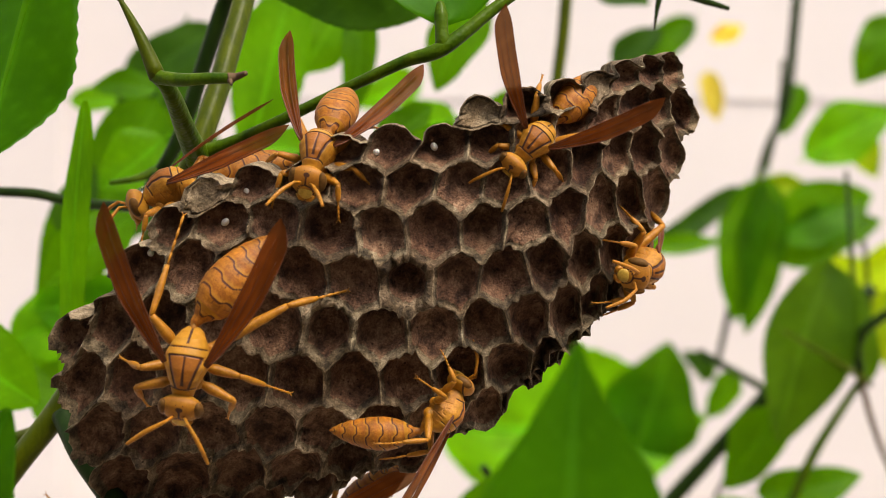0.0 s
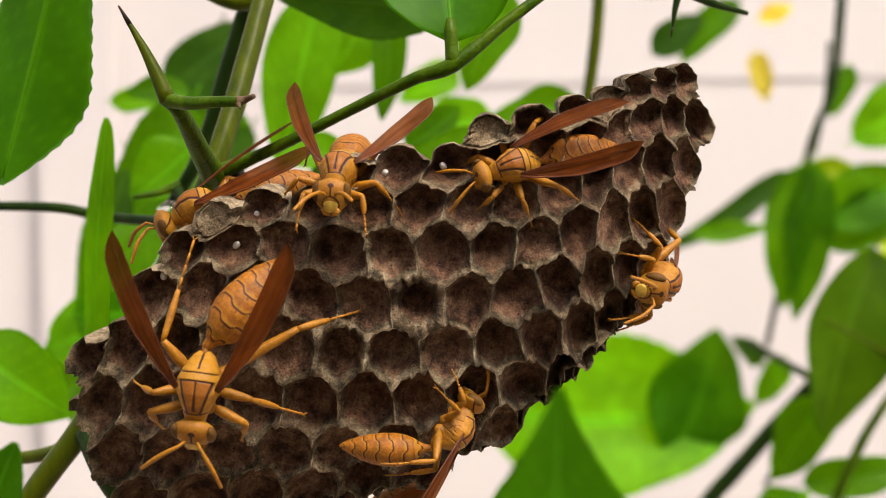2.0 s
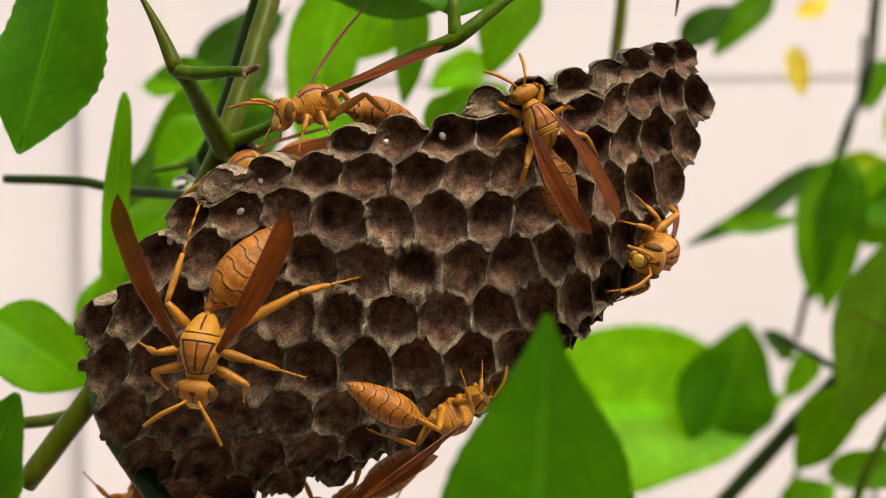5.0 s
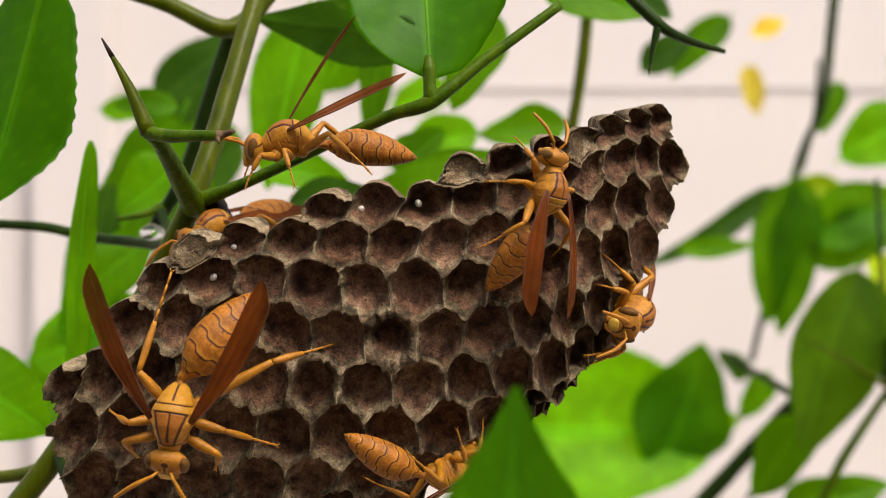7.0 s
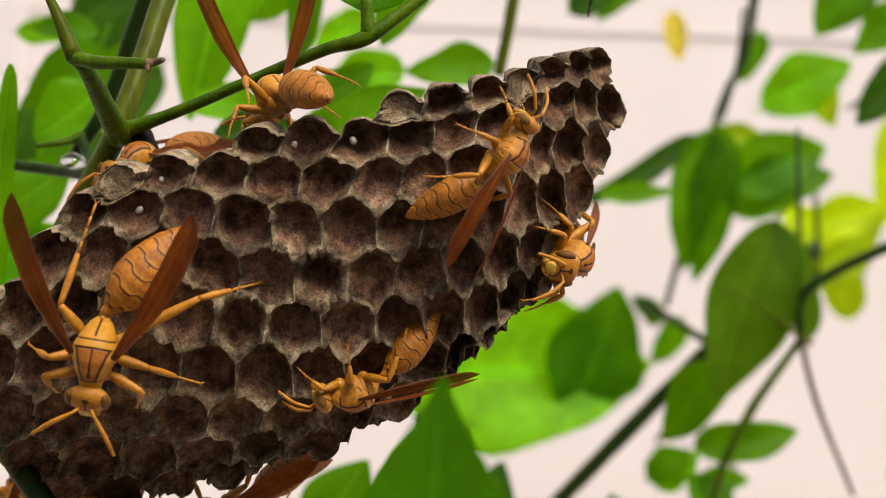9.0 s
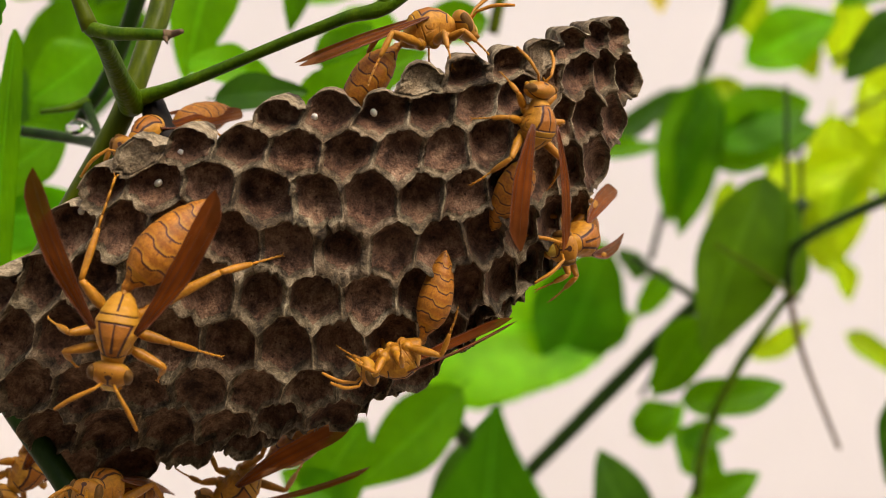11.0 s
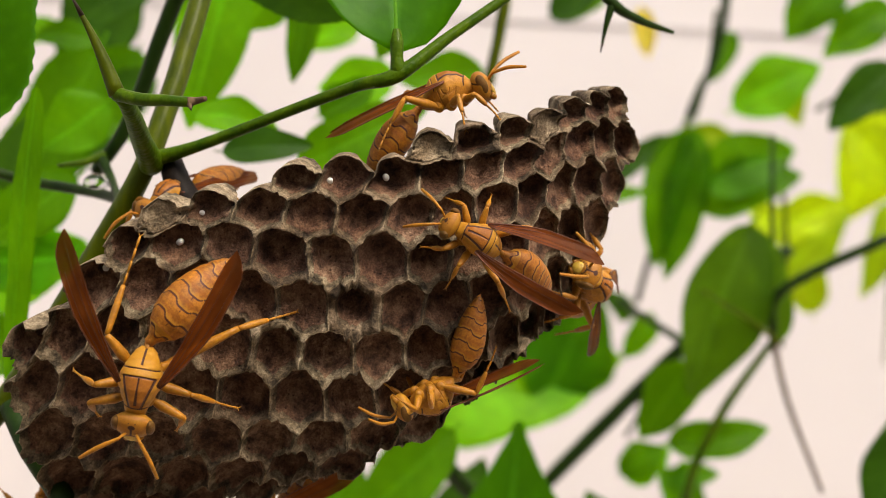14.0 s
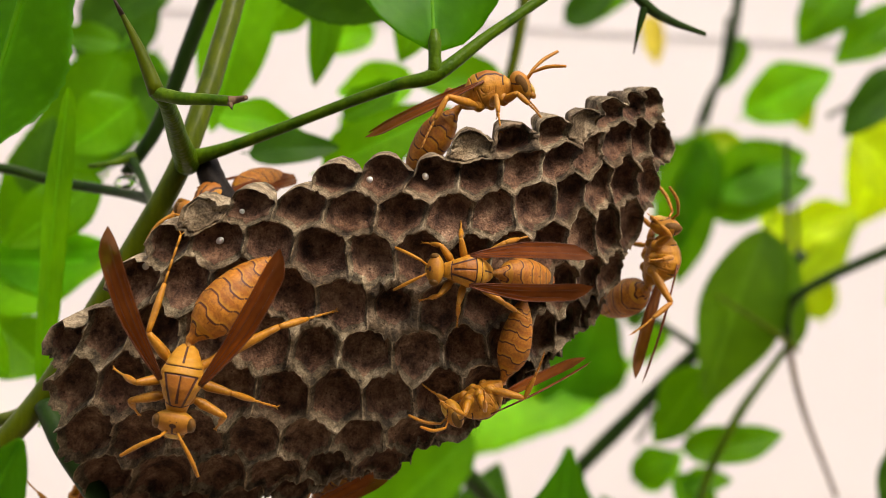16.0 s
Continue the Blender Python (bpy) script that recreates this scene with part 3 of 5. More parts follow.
def wing_mesh(length=19.0, wide=4.6, folded=0.6):
    """A fore wing folded lengthwise: two long narrow sheets with raised veins; runs along -x, leading edge at +y."""
    bm = bmesh.new()
    n, m = 26, 8
    w = wide * folded
    grid = []
    for i in range(n + 1):
        s = i / n
        outline = (0.18 + 0.82 * min(1, (s / 0.45)) ** 0.8) * (1 - max(0, (s - 0.80) / 0.20) ** 2.2 * 0.96)
        row = []
        for k in range(m + 1):
            q = k / m
            y = (q - 0.25) * w * outline + 0.5 * math.sin(math.pi * s) * 0.6
            z = 0.28 * math.sin(q * math.pi * 2.2 + 0.4) * outline * 0.55 + 0.5 * math.sin(math.pi * s * 0.9)
            row.append(bm.verts.new((-s * length * MM, y * MM, z * MM)))
        grid.append(row)
    for a, b in zip(grid, grid[1:]):
        for k in range(m):
            bm.faces.new((a[k], b[k], b[k + 1], a[k + 1]))
    bmesh.ops.solidify(bm, geom=list(bm.faces), thickness=0.05 * MM)
    return bm


def vein_mesh(length=19.0, wide=4.6, folded=0.6):
    bm = bmesh.new()
    w = wide * folded

    def at(s, q):
        outline = (0.18 + 0.82 * min(1, (s / 0.45)) ** 0.8) * (1 - max(0, (s - 0.80) / 0.20) ** 2.2 * 0.96)
        return Vector((-s * length, (q - 0.25) * w * outline + 0.3 * math.sin(math.pi * s),
                       0.28 * math.sin(q * math.pi * 2.2 + 0.4) * outline * 0.55 + 0.5 * math.sin(math.pi * s * 0.9) + 0.03)) * MM
    for q0, q1, s1, r in ((0.99, 0.99, 0.93, 0.11), (0.75, 0.8, 0.75, 0.06), (0.45, 0.4, 0.88, 0.05), (0.2, 0.12, 0.7, 0.045), (0.02, 0.02, 0.86, 0.06)):
        tube(bm, [at(s1 * k / 12, q0 + (q1 - q0) * k / 12) for k in range(13)], [r * MM * (1.2 - 0.8 * k / 12) for k in range(13)], 6)
    return bm


def antenna_mesh(side, spread, droop, curl):
    bm = bmesh.new()
    a = Vector((1.2, side * 0.55, 0.35))
    b = a + Vector((0.9, side * 0.55, 0.55)) * 1.3
    d = Vector((math.cos(radians(spread)), side * math.sin(radians(spread)), -math.sin(radians(droop)))).normalized()
    c = b + d * 2.7
    e = c + (d + Vector((0, 0, -curl))).normalized() * 2.9
    line, pts, rad = smooth_line([b, c, e], 6), [], []
    for k, (p, q) in enumerate(zip(line, line[1:])):
        r = (0.20 + 0.10 * math.sin(math.pi * (k + 1) / len(line))) * MM
        pts += [p * MM, p.lerp(q, 0.12) * MM, p.lerp(q, 0.85) * MM]
        rad += [r * 0.86, r * 0.96, r]
    tube(bm, [a * MM, a.lerp(b, 0.5) * MM, a.lerp(b, 0.96) * MM] + pts + [e * MM], [0.2 * MM, 0.19 * MM, 0.17 * MM] + rad + [0.1 * MM], 8)
    return bm


def wing_pose(side, spread, rise):
    return pose(-0.1 * MM, side * 2.1 * MM, 1.6 * MM) @ pose(0, 0, 0, 0, 0, -side * spread) @ pose(0, 0, 0, side * -25, rise, 0)


def flap(w, rows):
    """Keys both wings of a wasp: seconds, then spread and lift of the left and of the right wing."""
    left, right = [o for o in w.children if o.name.startswith("wing")]
    walk(left, [(t, wing_pose(1, a, b)) for t, a, b, _, _ in rows])
    walk(right, [(t, wing_pose(-1, c, d)) for t, _, _, c, d in rows])


def droop(w, rows):
    """Keys how far a wasp lets its abdomen hang: seconds, sideways turn and droop in degrees."""
    ab = [o for o in w.children if o.name.startswith("abdomen")][0]
    walk(ab, [(t, pose(-4.5 * MM, 0, -1.75 * MM, 0, -b, a)) for t, a, b in rows])


def stride(w, spans, swing=11, beat=0.24):
    """Swings the legs of a wasp about their hips while it walks, in the given spans of seconds."""
    times = [0.0] + [a + k * beat for a, b in spans for k in range(int((b - a) / beat) + 1)] + [16.0]
    times = sorted({round(t, 2) for t in times})
    legs = [o for o in w.children if o.name.startswith("leg")]
    for n, leg in enumerate(legs):
        hx, hy, hz = HIPS[("fore", "mid", "hind")[n % 3]]
        hip = Matrix.Translation((hx * MM, hy * MM * (1 if n < 3 else -1), hz * MM))
        rows = []
        for k, t in enumerate(times):
            a = swing * (1 if (k + n) % 2 else -1) if 0 < k < len(times) - 1 else 0
            rows.append((t, hip @ pose(0, 0, 0, 0, -abs(a) * 0.25, a) @ hip.inverted()))
        walk(leg, rows)


STANCE = {"fore": (6.8, 4.6, -5.0), "mid": (0.8, 8.4, -5.2), "hind": (-10.5, 6.6, -5.2)}
KNEES = {"fore": (4.2, 3.9, -1.0), "mid": (1.2, 5.2, -0.6), "hind": (-5.6, 4.7, 0.7)}
HIPS = {"fore": (2.1, 1.3, -2.0), "mid": (0.25, 1.7, -2.2), "hind": (-1.6, 1.6, -2.0)}


def wasp(label, wings=((27, 8), (27, 8)), bend=(0, 0), head=(0, 0), feelers=((28, 25, 0.5), (28, 25, 0.5)), feet=None, folded=0.72, size=1.0):
    """A paper wasp, head along +x, back along +z. wings: spread and lift in degrees (left, right); bend: the abdomen's yaw and droop;
    head: its yaw and nod; feet: own places for legs, by (name, side)."""
    w = thing("wasp", Matrix(), label, "wasp", "wasps on the nest")
    w.scale = (size, size, size)
    part("thorax", thorax_mesh(), SHELL, w, "amber thorax with dark brown lines")
    waist = bmesh.new()
    tube(waist, [(-3.6 * MM, 0, -1.45 * MM), (-4.1 * MM, 0, -1.65 * MM), (-4.6 * MM, 0, -1.8 * MM), (-5.0 * MM, 0, -1.8 * MM)], [0.7 * MM, 0.42 * MM, 0.48 * MM, 0.5 * MM], 12)
    part("waist", waist, SHELL, w)
    ab = part("abdomen", abdomen_mesh(), SHELL_ABD, w, "amber banded abdomen with wavy brown lines")
    ab.matrix_basis = pose(-4.5 * MM, 0, -1.75 * MM, 0, -bend[1], bend[0])
    hd = part("head", head_mesh(), SHELL, w)
    hd.matrix_basis = pose(5.0 * MM, 0, -0.4 * MM, 0, head[1], head[0]) @ Matrix.Scale(0.98, 4)
    for side, feel in ((1, feelers[0]), (-1, feelers[1])):
        bm = bmesh.new()
        blob(bm, (0.22 * MM, side * 1.98 * MM, 0.35 * MM), (0.80 * MM, 0.66 * MM, 1.50 * MM), u=18, v=14)
        part("eye", bm, EYES, hd, "large dark brown eye")
        part("antenna", antenna_mesh(side, *feel), LEGS, hd)
        bm = bmesh.new()
        tube(bm, [(0.7 * MM, side * 1.0 * MM, -1.7 * MM), (1.0 * MM, side * 0.6 * MM, -2.3 * MM), (1.0 * MM, side * 0.1 * MM, -2.6 * MM)], [0.5 * MM, 0.42 * MM, 0.15 * MM], 10)
        part("mandible", bm, LEGS, hd)
    bm = bmesh.new()
    blob(bm, (1.18 * MM, 0, -1.15 * MM), (0.42 * MM, 0.98 * MM, 1.02 * MM), u=20, v=14)
    part("face_plate", bm, YELLOW, hd, "pale yellow face plate")
    bm = bmesh.new()
    for y, z in ((0, 1.55), (0.38, 1.85), (-0.38, 1.85)):
        blob(bm, (0.55 * MM, y * MM, z * MM), (0.2 * MM, 0.2 * MM, 0.2 * MM), u=8, v=6)
    part("ocelli", bm, DARK, hd)
    for side, (spread, rise) in ((1, wings[0]), (-1, wings[1])):
        bm = wing_mesh(folded=folded)
        if side < 0:
            bmesh.ops.scale(bm, vec=(1, -1, 1), verts=bm.verts)
            bmesh.ops.reverse_faces(bm, faces=bm.faces)
        wg = part("wing", bm, WING, w, "smoky reddish-brown folded wing")
        wg.matrix_basis = wing_pose(side, spread, rise)
        bm = vein_mesh(folded=folded)
        if side < 0:
            bmesh.ops.scale(bm, vec=(1, -1, 1), verts=bm.verts)
            bmesh.ops.reverse_faces(bm, faces=bm.faces)
        part("vein", bm, VEIN, wg)
        for name in ("fore", "mid", "hind"):
            hx, hy, hz = HIPS[name]
            fx, fy, fz = STANCE[name]
            foot = (fx, fy * side, fz)
            lift, r = 2.2, 0.46 if name != "hind" else 0.50
            if feet and (name, side) in feet:
                foot, knee = feet[name, side]
                part("leg", leg_mesh((hx, hy * side, hz), foot, lift, r, knee), LEGS, w)
                continue
            kx, ky, kz = KNEES[name]
            part("leg", leg_mesh((hx, hy * side, hz), foot, lift, r, (kx, ky * side, kz)), LEGS, w)
    return w

# ---- plants ----
def leaf(parent, base, tip, wide, face, mat, fold=0.25, droop=0.08, label="", notch=0.012, point=0.95, rib=1.0):
    """A pointed leaf blade with thickness, midrib, side veins and a finely toothed edge; face: the way its upper side looks."""
    base, tip = Vector(base), Vector(tip)
    run = tip - base
    length = run.length
    x = run.normalized()
    z = Vector(face)
    z = (z - x * z.dot(x)).normalized()
    y = z.cross(x)
    bm = bmesh.new()
    vein = bm.verts.layers.float.new("vein")
    rng = random.Random(int(abs(base.x * 7919 + tip.z * 104729 + wide * 31337) * 1000))
    n, m = 30, 9
    top = 0.58 / (0.58 + point)
    peak = top ** 0.58 * (1 - top) ** point
    ph, wav, curl = rng.uniform(0, 6), rng.uniform(0.06, 0.16), rng.uniform(-0.22, 0.22)
    skew = rng.uniform(-0.06, 0.06)
    wob = [(rng.uniform(0.03, 0.11), rng.uniform(0, 6), rng.uniform(7, 12)) for _ in range(2)]
    rows = []
    for i in range(n + 1):
        s = i / n
        half = wide / 2 * (s ** 0.58) * ((1 - s) ** point) / peak + 0.0003
        half *= 1 + notch * (1 if i % 2 else -1)
        row = []
        for k in range(-m, m + 1):
            q = k / m
            side = abs(q)
            lift = fold * half * side ** 1.2 - droop * length * 4 * (s - 0.5) ** 2 * 0.5 + wav * half * math.sin(ph + 8 * s + 2 * q) * side + curl * half * q * (2 * s - 1) * 1.5
            bend = skew * length * math.sin(math.pi * s)
            amp, off, turns = wob[q > 0]
            v = bm.verts.new(base + x * (s * length + 0.10 * half * side) + y * (q * half * (1 + amp * math.sin(off + turns * s)) + bend) + z * lift)
            sidevein = 0.5 * max(0.0, 1 - abs(((s * 8 - side * 1.1) % 1) - 0.5) / 0.09) if side > 0.05 else 0.0
            v[vein] = 0.45 if k == 0 else 0.3 * sidevein
            row.append(v)
        rows.append(row)
    for a, b in zip(rows, rows[1:]):
        for k in range(2 * m):
            bm.faces.new((a[k], b[k], b[k + 1], a[k + 1]))
    bmesh.ops.solidify(bm, geom=list(bm.faces), thickness=0.00028)
    blade = part("leaf", bm, mat, parent, label)
    bm = bmesh.new()
    line = [base - x * length * 0.08] + [base + x * (s / 8 * length * 0.97) + y * (skew * length * math.sin(math.pi * s / 8)) - z * (droop * length * 4 * (s / 8 - 0.5) ** 2 * 0.5 + 0.00012) for s in range(9)]
    tube(bm, line, [max(0.00016, wide * 0.018 * rib * (1 - k / 10)) for k in range(10)], 8)
    part("midrib", bm, LEAF_BRIGHT if mat == LEAF_DEEP else mat, blade)
    return blade


def stem(parent, points, radii, mat, name="stem", steps=10, knots=0.014, label=""):
    line = smooth_line(points, steps)
    r = _taper(len(line), radii)
    bm = bmesh.new()
    tube(bm, line, r, 20)
    mean = sum(radii) / len(radii)
    for v in bm.verts:
        v.co += noise.noise_vector(v.co * 160) * mean * knots * 5 + noise.noise_vector(v.co * 900) * mean * knots
    return part(name, bm, mat, parent, label)


def thorn(parent, base, tip, r, mat):
    base, tip = Vector(base), Vector(tip)
    side = (tip - base).orthogonal().normalized() * (tip - base).length * 0.03
    bm = bmesh.new()
    line = smooth_line([base, base.lerp(tip, 0.5) + side, tip], 5)
    width = [r * (1 - 0.93 * (k / 10) ** 1.15) for k in range(11)]
    tube(bm, line, width, 14)
    spike = part("thorn", bm, mat, parent, "sharp green thorn with a brown point")
    bm = bmesh.new()
    tube(bm, line[8:], [v * 1.06 + 0.00003 for v in width[8:]], 10)
    part("point", bm, THORN_TIP, spike)
    return spike



# ---- the thorny shrub and the plants behind ----
shrub = thing("thorny_shrub", Matrix(), "green thorny citrus-like shrub with glossy leaves, holding the nest", "shrub")
stem(shrub, [(-0.06365, 0.02800, 1.25891), (-0.05205, 0.02600, 1.27382), (-0.04165, 0.02500, 1.29228), (-0.03484, 0.02400, 1.30551), (-0.03070, 0.03000, 1.32086), (-0.02633, 0.04000, 1.34200)], (0.00166, 0.00174, 0.00166, 0.00158, 0.00158, 0.00150), STEM, "stem", label="thick olive-green stem")
stem(shrub, [(-0.05235, 0.02500, 1.27165), (-0.04878, 0.02100, 1.26676), (-0.04531, 0.01900, 1.26240), (-0.04168, 0.01700, 1.25811), (-0.03806, 0.01500, 1.25316)], (0.00154, 0.00177, 0.00169, 0.00161, 0.00154), TWIG_DARK, "stem")
stem(shrub, [(-0.07076, 0.04000, 1.26571), (-0.05901, 0.03400, 1.26789), (-0.05256, 0.02800, 1.27237)], (0.00092, 0.00101, 0.00109), STEM, "stem")
stem(shrub, [(-0.04665, 0.06000, 1.30376), (-0.04125, 0.05800, 1.31281), (-0.03444, 0.05500, 1.33148), (-0.03178, 0.05200, 1.33550)], (0.00101, 0.00119, 0.00137, 0.00156), TWIG_DARK, "stem")
stem(shrub, [(-0.05439, 0.04500, 1.34127), (-0.04238, 0.04500, 1.33741), (-0.03223, 0.04600, 1.33370), (-0.02492, 0.05000, 1.34220)], (0.00120, 0.00129, 0.00146, 0.00146), STEM, "stem")
stem(shrub, [(-0.03373, 0.02200, 1.30584), (-0.03438, 0.01500, 1.30897), (-0.03503, 0.00500, 1.31306), (-0.03623, 0.00300, 1.31451)], (0.00177, 0.00138, 0.00100, 0.00092), TWIG, "twig")
thorn(shrub, (-0.03609, 0.00300, 1.31423), (-0.04193, 0.00300, 1.32589), 0.00108, STEM)
stem(shrub, [(-0.03626, 0.00300, 1.31430), (-0.03307, 0.00100, 1.31367), (-0.02938, -0.00100, 1.31361), (-0.02655, -0.00200, 1.31350)], (0.00089, 0.00082, 0.00068, 0.00061), TWIG, "thorn", label="blunt broken thorn")
stem(shrub, [(-0.02707, -0.00200, 1.31354), (-0.02604, -0.00200, 1.31372), (-0.02493, -0.00300, 1.31397)], (0.00063, 0.00043, 0.00030), DRY, "thorn_tip", label="dry brown broken tip")
thorn(shrub, (-0.02694, -0.00200, 1.31348), (-0.02654, -0.00300, 1.31246), 0.00043, DRY)
stem(shrub, [(-0.04500, 0.05800, 1.30675), (-0.04803, 0.05700, 1.30553), (-0.05206, 0.05600, 1.30478)], (0.00090, 0.00058, 0.00036), TWIG, "stem")
stem(shrub, [(-0.04550, 0.05800, 1.30620), (-0.04288, 0.05200, 1.30243), (-0.03933, 0.03600, 1.29891)], (0.00090, 0.00063, 0.00063), TWIG_DARK, "stem")
stem(shrub, [(-0.03373, 0.02200, 1.30638), (-0.02754, 0.01900, 1.30840), (-0.01651, 0.01400, 1.31297), (-0.00674, 0.00900, 1.31693), (-0.00149, 0.00700, 1.31852), (0.00545, 0.00900, 1.32411), (0.01502, 0.01200, 1.33143)], (0.00115, 0.00080, 0.00072, 0.00078, 0.00100, 0.00074, 0.00064), TWIG, "twig")
stem(shrub, [(-0.00140, 0.00700, 1.31845), (-0.00148, 0.00700, 1.31930), (-0.00165, 0.00710, 1.32060), (-0.00171, 0.00750, 1.32270), (-0.00178, 0.00800, 1.32433)], (0.00080, 0.00100, 0.00082, 0.00086, 0.00050), TWIG, "twig")
leaf(shrub, (-0.00171, 0.00750, 1.32199), (-0.00376, 0.02200, 1.35155), 0.02109, (0.00, -1.00, -0.30), LEAF_DEEP, 0.2, 0.08)
leaf(shrub, (-0.05668, 0.04700, 1.26826), (-0.05389, 0.04700, 1.31660), 0.00360, (0.60, -1.00, 0.10), LEAF, 0.5, 0.02, point=0.5)
stem(shrub, [(-0.08064, 0.07000, 1.30439), (-0.06663, 0.06600, 1.30367), (-0.05816, 0.06400, 1.30196), (-0.04373, 0.05200, 1.30044), (-0.03549, 0.03000, 1.29832)], (0.00076, 0.00086, 0.00086, 0.00086, 0.00076), TWIG_DARK, "stem")
leaf(shrub, (-0.05347, 0.02200, 1.33657), (-0.06192, 0.02200, 1.30530), 0.01729, (0.25, 1.00, 0.10), LEAF_DEEP, 0.12, 0.06, "broad dark green leaf with a pale midrib and drops", notch=0.02, rib=2.2)
leaf(shrub, (-0.07043, 0.00200, 1.31233), (-0.06250, 0.00600, 1.28853), 0.00900, (0.60, -1.00, 0.30), LEAF_OLIVE, 0.3, 0.12)
leaf(shrub, (-0.00080, 0.06000, 1.33403), (-0.03071, 0.06000, 1.33709), 0.00998, (0.00, -1.00, -0.50), LEAF_DARK, 0.25, 0.08)
leaf(shrub, (-0.03029, 0.15000, 1.35462), (-0.03980, 0.15000, 1.31343), 0.01648, (0.00, -1.00, 0.30), LEAF_BRIGHT, 0.25, 0.08)
leaf(shrub, (-0.05453, 0.22000, 1.35715), (-0.08148, 0.22000, 1.33481), 0.01309, (0.00, -1.00, 0.30), LEAF_DARK, 0.25, 0.08)
leaf(shrub, (-0.06127, 0.16000, 1.33279), (-0.07590, 0.16000, 1.33331), 0.00679, (0.00, -1.00, 0.30), LEAF, 0.25, 0.08)
leaf(shrub, (-0.01470, 0.15000, 1.35019), (-0.01698, 0.15000, 1.32484), 0.00760, (0.00, -1.00, 0.30), LEAF, 0.25, 0.08)
leaf(shrub, (0.01217, 0.15000, 1.35272), (0.00203, 0.15000, 1.33118), 0.01204, (0.00, -1.00, 0.30), LEAF, 0.25, 0.08)
leaf(shrub, (-0.01081, 0.12000, 1.31680), (0.00012, 0.12000, 1.32450), 0.00805, (0.00, -1.00, 0.30), LEAF, 0.25, 0.08)
leaf(shrub, (0.03203, 0.20000, 1.33305), (0.00936, 0.20000, 1.32969), 0.01097, (0.00, -1.00, 0.30), LEAF, 0.25, 0.08)
leaf(shrub, (-0.05338, 0.12000, 1.31795), (-0.06661, 0.12000, 1.30759), 0.01265, (0.00, -1.00, 0.30), LEAF_BRIGHT, 0.25, 0.08)
leaf(shrub, (-0.05768, 0.11000, 1.30233), (-0.07546, 0.11000, 1.28844), 0.01223, (0.00, -1.00, 0.30), LEAF, 0.25, 0.08)
leaf(shrub, (-0.08350, 0.07000, 1.28099), (-0.06631, 0.07000, 1.26904), 0.01433, (0.00, -1.00, 0.30), LEAF_BRIGHT, 0.25, 0.08)
leaf(shrub, (-0.03612, 0.12000, 1.31622), (-0.01829, 0.12000, 1.31219), 0.00805, (0.00, -1.00, 0.30), LEAF_BRIGHT, 0.25, 0.08)
leaf(shrub, (0.02025, 0.12000, 1.35303), (0.04210, 0.12000, 1.34786), 0.01093, (0.00, -1.00, 0.30), LEAF, 0.25, 0.08)
leaf(shrub, (0.04182, 0.20000, 1.37034), (0.05937, 0.20000, 1.36010), 0.01316, (0.00, -1.00, 0.30), LEAF_DARK, 0.25, 0.08)
stem(shrub, [(0.02366, 0.03000, 1.33845), (0.03031, 0.02900, 1.33174), (0.03462, 0.03100, 1.32980), (0.04047, 0.03300, 1.32831)], (0.00088, 0.00080, 0.00064, 0.00032), TWIG_DARK, "twig")
thorn(shrub, (0.03031, 0.02900, 1.33158), (0.02896, 0.02900, 1.32450), 0.00064, TWIG_DARK)
stem(shrub, [(0.03217, 0.19000, 1.32861), (0.03501, 0.19000, 1.34569), (0.03644, 0.19000, 1.35992), (0.03786, 0.19000, 1.36846)], (0.00142, 0.00157, 0.00157, 0.00157), STEM, "stem")
bush = thing("leafy_bush", Matrix(), "loose leafy bush with thin green stems before a white wall", "bush")
leaf(bush, (0.11985, 0.43000, 1.39744), (0.09531, 0.43000, 1.37149), 0.01416, (0.00, -1.00, 0.30), LEAF, 0.25, 0.08)
leaf(bush, (0.13185, 0.40000, 1.32489), (0.07938, 0.40000, 1.29305), 0.00942, (0.00, -1.00, 0.30), LEAF_DARK, 0.25, 0.08)
leaf(bush, (0.08517, 0.35000, 1.30020), (0.11342, 0.35000, 1.30225), 0.00737, (0.00, -1.00, 0.30), LEAF, 0.25, 0.08)
leaf(bush, (0.13812, 0.40000, 1.32713), (0.12960, 0.40000, 1.26995), 0.02018, (0.00, -1.00, 0.30), LEAF, 0.25, 0.08)
leaf(bush, (0.14485, 0.40000, 1.30471), (0.18521, 0.40000, 1.32153), 0.02691, (0.00, -1.00, 0.30), LEAF, 0.25, 0.08)
leaf(bush, (0.01000, 0.42500, 1.22900), (0.12400, 0.42500, 1.23000), 0.06800, (0.00, -1.00, 0.30), LEAF_BRIGHT, 0.25, 0.08)
leaf(bush, (0.08840, 0.42000, 1.20858), (0.10696, 0.42000, 1.26172), 0.03828, (0.00, -1.00, 0.30), LEAF, 0.25, 0.08)
leaf(bush, (0.11382, 0.28000, 1.24760), (0.09754, 0.28000, 1.22214), 0.01699, (0.00, -1.00, 0.30), LEAF, 0.25, 0.08)
leaf(bush, (0.10697, 0.28000, 1.22109), (0.14070, 0.28000, 1.22647), 0.01342, (0.00, -1.00, 0.30), LEAF, 0.25, 0.08)
leaf(bush, (0.14407, 0.40000, 1.29679), (0.18879, 0.40000, 1.31117), 0.02257, (0.00, -1.00, 0.30), LEAF, 0.25, 0.08)
leaf(bush, (0.14284, 0.40000, 1.32825), (0.13395, 0.40000, 1.26567), 0.01918, (0.00, -1.00, 0.30), LEAF, 0.25, 0.08)
